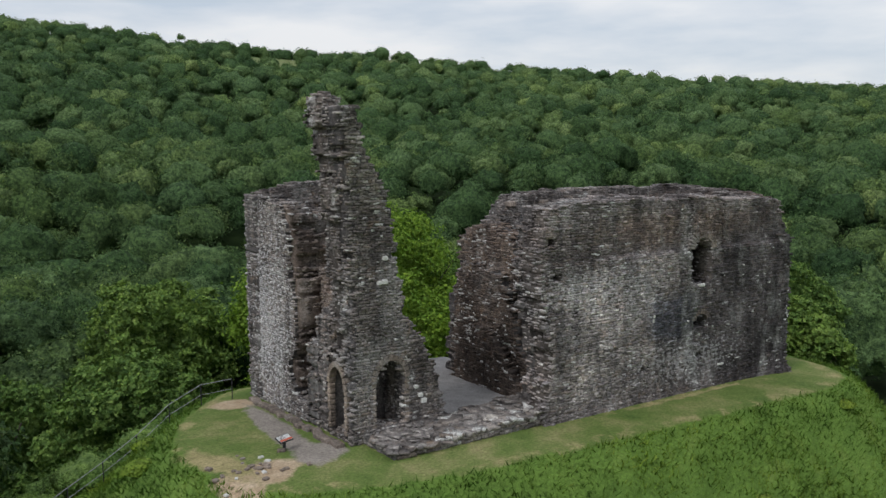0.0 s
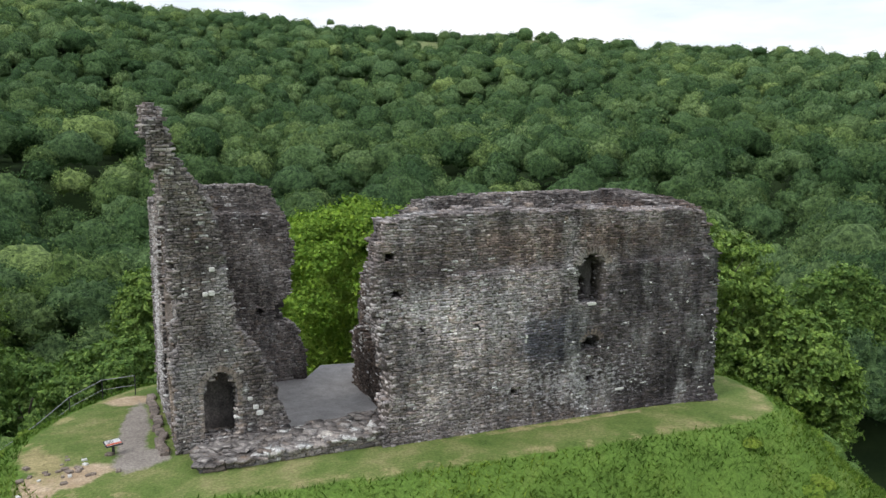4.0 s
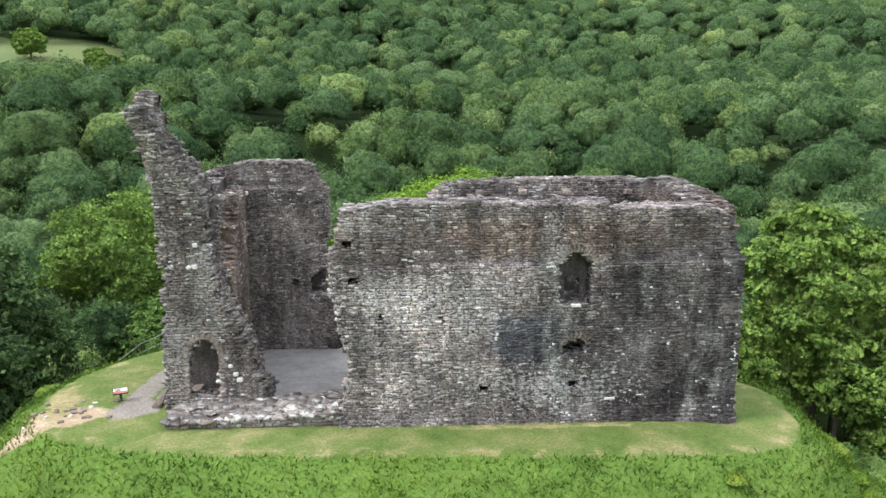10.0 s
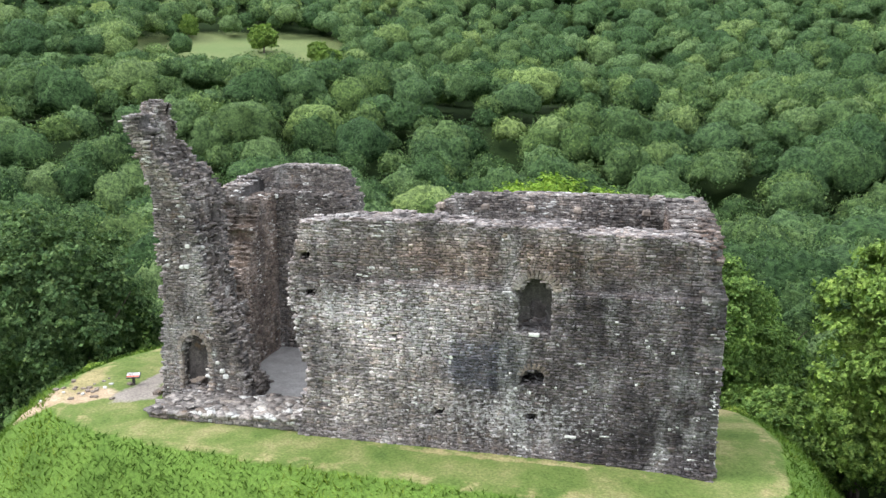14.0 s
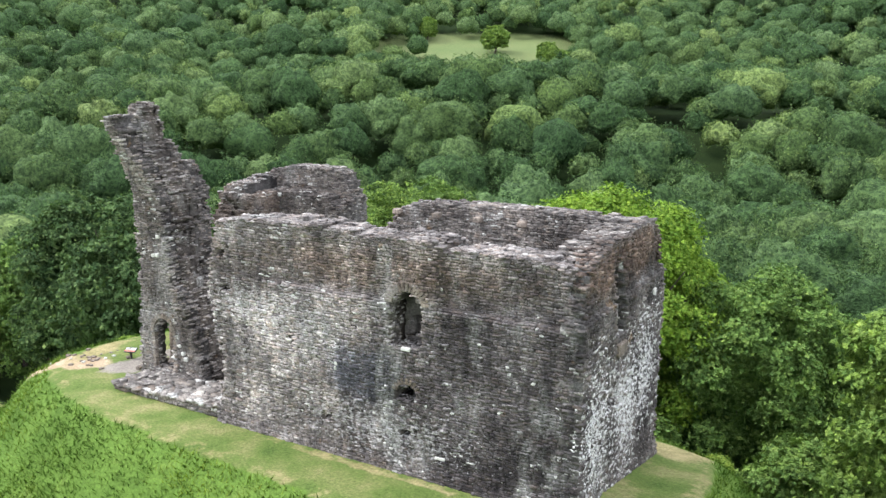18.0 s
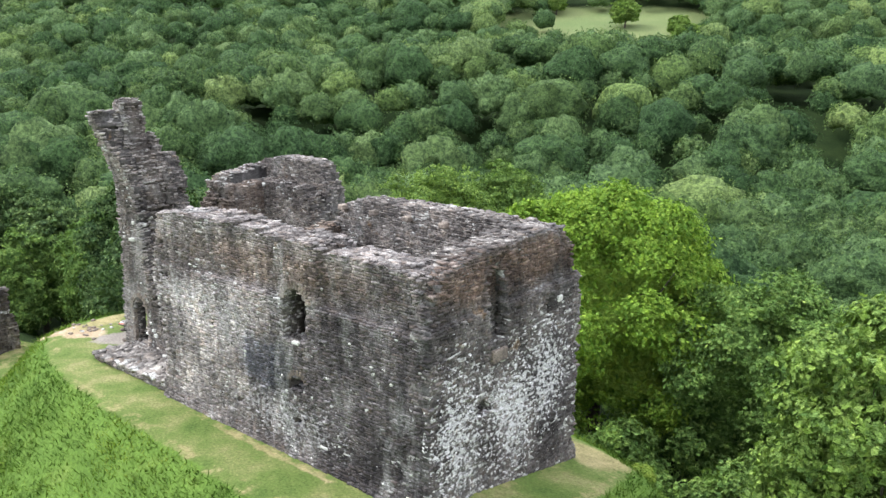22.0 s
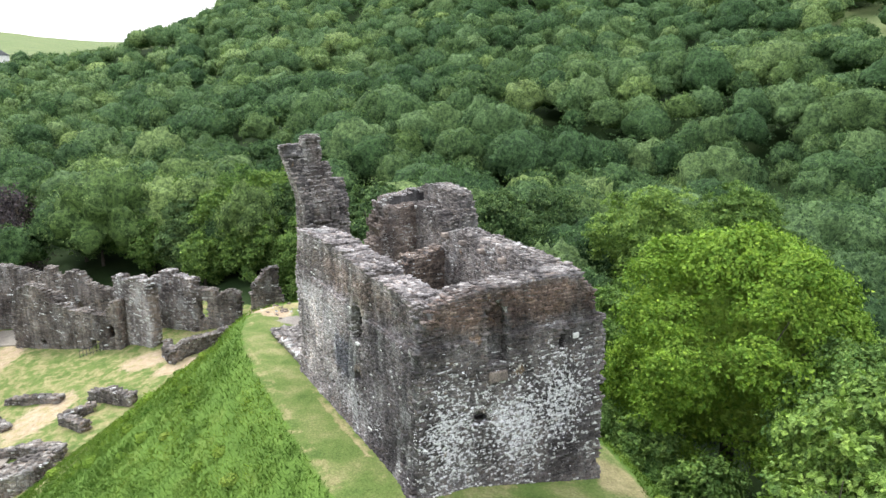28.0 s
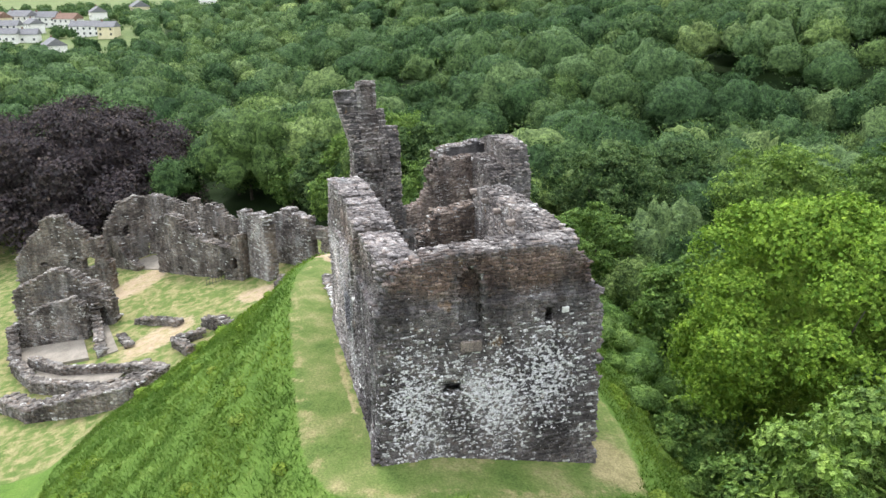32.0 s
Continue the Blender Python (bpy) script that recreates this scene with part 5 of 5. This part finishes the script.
# bramble and bushes on the steep north and east flanks
rng = np.random.RandomState(8)
BUSH_Q, BUSH_T, BUSH_H, BUSH_HT = [], [], [], []
for _ in range(1250):
    x, y = rng.uniform(-22, 46), rng.uniform(3, 36)
    d = float(plateau_distance(x, y))
    if not 4.5 < d < 19 or (x < -4 and y < 11) or (d < 7 and rng.rand() < 0.6):
        continue
    R = rng.uniform(0.7, 1.9) * (0.7 + 0.04 * d)
    tall = R * rng.uniform(0.6, 0.95)
    q, mass = crown(rng, (x, y, float(height(x, y)) + 0.35 * tall), R, tall, 260, 0.13, 9, 0.0, loose=0.45, fine=3, core=0.85)
    tint = np.clip(rng.normal(0.45, 0.15), 0, 1)
    BUSH_Q.append(q)
    BUSH_T.append(np.full(len(q), tint))
    BUSH_H.append(mass)
    BUSH_HT.append(tint)
tagged(part("undergrowth", crown_mesh("undergrowth", np.concatenate(BUSH_Q), np.concatenate(BUSH_T), BUSH_H, BUSH_HT, True), OAK), "dark green bramble and bushes on the motte slope", "undergrowth", kind="stuff")

# rough grass on the motte's flanks
rng = np.random.RandomState(5)
n = 330000
x, y = rng.uniform(-26, 34, n), rng.uniform(-22, 26, n)
d = plateau_distance(x, y)
keep_it = (d > 0.3) & (d < 19) & ((d > 1.2) | (rng.rand(n) < 0.6)) & (height(x, y) > -17)
x, y = x[keep_it], y[keep_it]
z = height(x, y)
n = len(x)
az, hgt, wid = rng.uniform(0, 2 * np.pi, n), rng.uniform(0.10, 0.30, n), rng.uniform(0.02, 0.045, n)
lean = rng.uniform(-0.25, 0.25, (n, 2))
a = np.stack([np.cos(az), np.sin(az), 0 * az], -1) * wid[:, None]
p = np.stack([x, y, z - 0.03], -1)
tip = p + np.stack([lean[:, 0], lean[:, 1], hgt], -1)
me = mesh_from("rough_grass", np.stack([p - a, p + a, tip], 1), None, np.arange(n * 3).reshape(-1, 3))
me.attributes.new("tree_tint", "FLOAT", "FACE").data.foreach_set("value", np.clip(fractal(N2, x * 0.25, y * 0.25) + rng.normal(size=n) * 0.08, 0, 1).astype(np.float32))
tagged(part("rough_grass", me, GRASS), "long bright green grass on the steep motte flanks", "grass", kind="stuff")


# ---- details of the keep ----
def block(name, parent, centre, size, material, turn=0.0, label="", bevel=0.02, seed=0, tilt=0.0):
    """A dressed or rough stone with worn edges."""
    rng = random.Random(seed)
    bm = bmesh.new()
    bmesh.ops.create_cube(bm, size=1.0)
    for v in bm.verts:
        v.co = Vector((v.co.x * size[0] * rng.uniform(0.9, 1.05), v.co.y * size[1] * rng.uniform(0.9, 1.05), v.co.z * size[2] * rng.uniform(0.88, 1.06)))
    bmesh.ops.bevel(bm, geom=bm.edges[:], offset=min(size) * 0.16 + bevel * 0.2, segments=1, affect="EDGES")
    bm.transform(pose(*centre, 0, tilt, turn))
    return part(name, bm, material, parent, label)


DRESSED = slate_stone("dressed granite", tint=(1.05, 1.0, 0.92), dark=1.15, lichen=0.4, speckle=0.1, stain=0.3)
WHITE_STONE = plain("white quartz stone", (0.42, 0.42, 0.40), (0.66, 0.65, 0.63), 6.0)


def arch(parent, centre, axis_u, radius_u, radius_z, count, size, material, z_shift=0.0):
    """Voussoirs round the head of an opening. axis_u: the wall's direction, centre: the springing's middle."""
    u = Vector(axis_u)
    for i in range(count):
        a = math.pi * (i + 0.5) / count
        p = Vector(centre) + u * math.cos(a) * radius_u + Vector((0, 0, math.sin(a) * radius_z + z_shift))
        bm = bmesh.new()
        bmesh.ops.create_cube(bm, size=1.0)
        for v in bm.verts:
            v.co = Vector((v.co.x * size[0], v.co.y * size[1], v.co.z * size[2]))
        bmesh.ops.bevel(bm, geom=bm.edges[:], offset=0.012, segments=1, affect="EDGES")
        turn = Matrix((( u.x, -u.y, 0), (u.y, u.x, 0), (0, 0, 1))).to_4x4()
        bm.transform(Matrix.Translation(p) @ turn @ Matrix.Rotation(-(a - math.pi / 2), 4, "Y"))
        part("voussoir", bm, material, parent)


arch(south, (16.01, 0.02, 6.56), (1, 0, 0), 0.76, 0.64, 15, (0.11, 0.18, 0.32), DRESSED)
arch(south, (16.01, 0.04, 3.30), (1, 0, 0), 0.50, 0.40, 9, (0.12, 0.20, 0.22), DRESSED)
arch(tower, (1.12, 2.30, 2.38), (1, 0, 0), 0.72, 0.84, 11, (0.20, 0.26, 0.22), DRESSED)
arch(tower, (-0.44, 3.42, 2.10), (0, 1, 0), 0.70, 0.86, 11, (0.20, 0.30, 0.22), DRESSED)
for side in (-1, 1):
    for i in range(8):
        block("jamb_stone", tower, (1.12 + side * 0.72, 2.32, 0.70 + 0.22 * i), (0.22, 0.24, 0.21), DRESSED, seed=i + 40)
        block("jamb_stone", tower, (-0.44, 3.42 + side * 0.70, 0.45 + 0.22 * i), (0.28, 0.22, 0.21), DRESSED, seed=i + 60)
for i, (x, z, w, h) in enumerate([(15.98, 4.90, 0.40, 0.13), (17.43, 1.07, 0.44, 0.11), (12.9, 3.82, 0.13, 0.16), (12.86, 3.62, 0.10, 0.16), (14.6, 2.2, 0.12, 0.08), (20.9, 4.6, 0.13, 0.10), (18.9, 5.6, 0.11, 0.07), (17.9, 2.9, 0.15, 0.07), (19.7, 3.3, 0.11, 0.08)]):
    block("white_stone", south, (x, -0.01, z), (w, 0.16, h), WHITE_STONE, seed=i)
for i, (y, z, w, h) in enumerate([(7.95, 6.18, 0.32, 0.26), (5.9, 4.6, 0.14, 0.10), (8.9, 0.6, 0.16, 0.12)]):
    block("white_stone", east, (22.58, y, z), (0.16, w, h), WHITE_STONE, seed=i + 20)
block("window_sill", east, (22.58, 3.85, 5.0), (0.3, 0.9, 0.5), STONE_PALE, seed=3)
for i, (x, y, z, s) in enumerate([(0.72, 2.27, 6.1, 0.2), (0.95, 2.3, 6.12, 0.24), (1.0, 2.35, 7.0, 0.22), (2.4, 2.2, 1.6, 0.22), (2.55, 2.2, 1.35, 0.26), (2.2, 2.2, 1.95, 0.18), (1.75, 10.0, 8.12, 0.26)]):
    block("white_stone", tower, (x, y, z), (s, 0.2, s * 0.8), WHITE_STONE, seed=i + 70)
for i, x in enumerate((10.9, 12.95, 15.0, 17.05, 20.0)):
    block("corbel", north, (x, 7.42, 8.40), (0.36, 0.46, 0.26), STONE_PALE, seed=i)
# steps inside the west doorway and fallen stones beside the path
for i in range(3):
    block("step", tower, (-0.15 + 0.3 * i, 3.45, 0.12 + 0.16 * i), (0.5, 1.2, 0.2), STONE_PALE, seed=i + 5)
rng = random.Random(9)
for i in range(14):
    y = 2.6 + 0.66 * i
    block("kerb_stone", west, (-0.95 + rng.uniform(-0.1, 0.1), y, float(height(-0.95, y)) + 0.06), (0.36, 0.6, 0.22), STONE_PALE, rng.uniform(-15, 15), seed=i + 90)

# loose coping slabs on the wall heads, nearest the camera
SLABS = []
for k in range(6):
    bm = bmesh.new()
    bmesh.ops.create_cube(bm, size=1.0)
    for v in bm.verts:
        v.co = Vector((v.co.x * rng.uniform(0.30, 0.52), v.co.y * rng.uniform(0.22, 0.40), v.co.z * 0.055 * rng.uniform(0.8, 1.2)))
    me = bpy.data.meshes.new("coping_slab")
    bm.to_mesh(me)
    bm.free()
    me.materials.append(STONE_PALE)
    SLABS.append(me)


def slab(parent, x, y, z):
    ob = part("coping_slab", SLABS[rng.randrange(6)], None, parent)
    ob.matrix_basis = pose(x, y, z, rng.uniform(-6, 6), rng.uniform(-6, 6), rng.uniform(0, 360))


s_line = [(u, z) for u, z in S_TOP if z > 8.4][::-1]
for i in range(150):
    x = rng.uniform(7.2, 21.6)
    slab(south, x, rng.uniform(0.35, 1.7), float(np.interp(x, [p[0] for p in s_line], [p[1] for p in s_line])) - 0.02)
e_line = [(u, z) for u, z in E_TOP if z > 8.4]
for i in range(110):
    y = rng.uniform(1.6, 8.2)
    slab(east, 22.55 - rng.uniform(0.4, 1.65), y, float(np.interp(y, [p[0] for p in e_line], [p[1] for p in e_line])) - 0.02)
for i in range(120):
    slab(footing, rng.uniform(0.2, 7.0), rng.uniform(0.3, 2.3), 0.40 + rng.uniform(0.0, 0.12))

# ---- things on the motte ----
METAL = plain("dark painted metal", (0.02, 0.02, 0.022), (0.045, 0.045, 0.05), 8.0, 0.5)
STEEL = plain("galvanised rail", (0.22, 0.23, 0.24), (0.34, 0.35, 0.36), 8.0, 0.45)
PANEL = plain("printed panel", (0.45, 0.47, 0.48), (0.72, 0.72, 0.70), 5.0, 0.4)
RED = plain("red panel edge", (0.45, 0.10, 0.06), (0.55, 0.14, 0.08), 5.0, 0.5)


def box(name, parent, m, size, material, bevel=0.008):
    bm = bmesh.new()
    bmesh.ops.create_cube(bm, size=1.0)
    for v in bm.verts:
        v.co = Vector([c * s for c, s in zip(v.co, size)])
    bmesh.ops.bevel(bm, geom=bm.edges[:], offset=min(bevel, min(size) * 0.3), segments=1, affect="EDGES")
    bm.transform(m)
    return part(name, bm, material, parent)


bx, by = -2.72, 3.4
bz = float(height(bx, by))
board = thing("information_board", (bx, by, bz), "low slanted information board on a dark post", "sign")
box("post", board, pose(bx, by, bz + 0.16), (0.10, 0.10, 0.52), METAL)
tilt = pose(bx, by, bz + 0.44, 24, 0, 20)
box("frame", board, tilt, (0.62, 0.36, 0.05), METAL)
box("panel", board, tilt @ pose(0, 0, 0.032), (0.56, 0.30, 0.02), PANEL)
box("colour_band", board, tilt @ pose(0, -0.10, 0.045), (0.56, 0.09, 0.01), RED)
for k in range(4):
    box("text_bar", board, tilt @ pose(-0.10, 0.11 - 0.045 * k, 0.045), (0.26, 0.015, 0.008), METAL)

fence = thing("hand_rail", (-1.6, 12.3, float(height(-1.6, 12.3))), "thin metal handrail down the grassy side of the motte", "fence")
posts = []
for i in range(11):
    x, y = -1.6 - 1.45 * i, 12.3 - 0.012 * i * i
    z = float(height(x, y))
    posts.append((x, y, z))
    bm = bmesh.new()
    limb(bm, (x, y, z - 0.3), (x, y, z + 0.95), 0.026, 0.024, 6)
    part("post", bm, METAL, fence)
for a, b in zip(posts, posts[1:]):
    for lift, r in ((0.95, 0.018), (0.48, 0.013)):
        bm = bmesh.new()
        limb(bm, (a[0], a[1], a[2] + lift), (b[0], b[1], b[2] + lift), r, r, 6)
        part("rail", bm, STEEL, fence)

for i in range(26):
    x, y = rng.gauss(-4.4, 0.9), rng.gauss(1.9, 0.7)
    s = rng.uniform(0.08, 0.22)
    ob = block("loose_stone", None, (x, y, float(height(x, y)) + s * 0.15), (s * 1.4, s, s * 0.6), DRESSED if i % 6 else WHITE_STONE, rng.uniform(0, 180), seed=i + 200)
    tagged(ob, "pale loose stone lying on worn earth", "stone", "stones on the worn patch")

# weeds among the slope grass
wr = np.random.RandomState(31)
WQ, WT, WH = [], [], []
for i in range(300):
    x, y = wr.uniform(-24, 30), wr.uniform(-20, 24)
    d = float(plateau_distance(np.array(x), np.array(y)))
    if not 1.0 < d < 17 or float(height(x, y)) < -16:
        continue
    r = wr.uniform(0.25, 0.8)
    q, mass = crown(wr, (x, y, float(height(x, y)) - 0.05), r, r * 0.6, 80, 0.07, 6, 0.0, loose=0.5, fine=2)
    WQ.append(q)
    WT.append(np.full(len(q), np.clip(wr.normal(0.62, 0.2), 0, 1)))
    WH.append(mass)
tagged(part("weeds", crown_mesh("weeds", np.concatenate(WQ), np.concatenate(WT), WH, [0.8] * len(WH)), GRASS), "leafy weed clumps among the slope grass", "weeds", kind="stuff")

# ---- the bailey floor and rail ----
TRODDEN = plain("trodden gravel", (0.21, 0.185, 0.155), (0.32, 0.285, 0.24), 0.8)


def patch(name, label, pts, lift=0.06):
    bm = bmesh.new()
    top = [bm.verts.new((x, y, float(height(x, y)) + lift)) for x, y in pts]
    low = [bm.verts.new((v.co.x, v.co.y, v.co.z - 0.8)) for v in top]
    bm.faces.new(top)
    for i in range(len(pts)):
        j = (i + 1) % len(pts)
        bm.faces.new((low[i], low[j], top[j], top[i]))
    tagged(part(name, bm, TRODDEN), label, "floor", kind="structure")


patch("room_floor", "grey gravel floor of a ruined lodging", [(-40.6, -30.4), (-33.4, -28.8), (-31.6, -21.5), (-38.0, -23.0)], 0.25)
patch("room_floor", "grey gravel floor of a ruined room", [(-32.0, -26.8), (-26.8, -25.0), (-21.5, -18.6), (-24.6, -17.2), (-28.8, -23.4)], 0.25)
patch("passage_floor", "pale paved floor of a passage between walls", [(-41.2, -21.8), (-31.3, -20.0), (-31.8, -18.6), (-41.0, -20.8)], 0.12)
patch("hall_floor", "gravel floor of the ruined hall", [(-66.4, -23.0), (-58.4, -15.6), (-53.0, -3.0), (-68.0, -18.0)], 0.12)
iron = thing("iron_railing", (-46.0, -7.5, float(height(-46.0, -7.5))), "low black iron railing by the hall doorway", "fence")
for i in range(13):
    s = i / 12
    x, y = -46.0 - 0.8 * s, -9.8 + 4.4 * s
    z = float(height(x, y))
    bm = bmesh.new()
    limb(bm, (x, y, z - 0.2), (x, y, z + 1.0), 0.03, 0.03, 5)
    part("upright", bm, METAL, iron)
for lift in (0.25, 0.95):
    bm = bmesh.new()
    limb(bm, (-46.0, -9.8, float(height(-46.0, -9.8)) + lift), (-46.8, -5.4, float(height(-46.8, -5.4)) + lift), 0.03, 0.03, 5)
    part("rail", bm, METAL, iron)

# ---- the town on the far hillside ----
WHITEWASH = plain("white render", (0.66, 0.65, 0.62), (0.80, 0.79, 0.76), 0.4)
CREAM = plain("cream render", (0.62, 0.55, 0.36), (0.72, 0.64, 0.45), 0.4)
SLATES = plain("grey roof slates", (0.14, 0.14, 0.15), (0.22, 0.22, 0.23), 0.8)
TILES = plain("brown roof tiles", (0.16, 0.10, 0.075), (0.24, 0.155, 0.12), 0.8)
GLASS = plain("dark window glass", (0.03, 0.035, 0.04), (0.06, 0.07, 0.08), 1.0, 0.2)


def house(x, y, w, d, h, turn, wall, roof, label):
    z = float(height(x, y))
    t = thing("house", (x, y, z), label, "house", "town houses")
    m = pose(x, y, z, 0, 0, turn)
    box("wall", t, m @ pose(0, 0, h / 2 - 0.5), (w, d, h + 1.0), wall, 0.03)
    bm = bmesh.new()
    e, rise = 0.4, d * 0.36
    low = [(-w / 2 - e, -d / 2 - e), (w / 2 + e, -d / 2 - e), (w / 2 + e, d / 2 + e), (-w / 2 - e, d / 2 + e)]
    v = [bm.verts.new((a, b, h - 0.1)) for a, b in low] + [bm.verts.new((a, b, h + 0.1)) for a, b in low] + [bm.verts.new((-w / 2 - e, 0, h + rise)), bm.verts.new((w / 2 + e, 0, h + rise))]
    for f in ((3, 2, 1, 0), (0, 1, 5, 4), (2, 3, 7, 6), (4, 5, 9, 8), (6, 7, 8, 9), (1, 2, 6, 9, 5), (3, 0, 4, 8, 7)):
        bm.faces.new([v[i] for i in f])
    bm.transform(m)
    top = part("roof", bm, roof, t)
    box("chimney", top, m @ pose(-w * 0.36, 0, h + rise), (0.9, 0.7, 1.8), TILES, 0.02)
    for row in range(2 if h > 4 else 1):
        for k in range(max(2, int(w / 3.2))):
            for side in (-1, 1):
                win = box("window", t, m @ pose(-w / 2 + 1.6 + k * (w - 3.2) / max(1, int(w / 3.2) - 1), side * (d / 2 + 0.03), 1.5 + 2.6 * row), (1.1, 0.1, 1.2), GLASS, 0.02)
    return t


TOWN = [(13, 9, 5.0, 20, WHITEWASH, SLATES), (20, 11, 5.6, 12, CREAM, SLATES), (15, 12, 7.5, 5, WHITEWASH, SLATES), (17, 8, 5.2, 70, WHITEWASH, SLATES), (9, 8, 5.2, 70, CREAM, SLATES),
        (14, 9, 5.4, 60, WHITEWASH, TILES), (14, 9, 5.4, 75, WHITEWASH, SLATES), (11, 8, 5.0, 30, WHITEWASH, SLATES), (13, 8, 4.6, 80, WHITEWASH, SLATES), (15, 9, 5.2, 60, WHITEWASH, SLATES),
        (12, 9, 6.5, 15, WHITEWASH, SLATES), (13, 8, 4.0, 85, WHITEWASH, SLATES), (9, 8, 4.0, 85, WHITEWASH, SLATES), (12, 9, 5.0, 40, CREAM, TILES)]
for (x, y), (w, d, h, turn, wall, roof) in zip(HOMES, TOWN):
    house(x, y, w, d, h, turn, wall, roof, ("cream" if wall is CREAM else "white") + " rendered house with a " + ("brown tiled" if roof is TILES else "grey slate") + " roof")
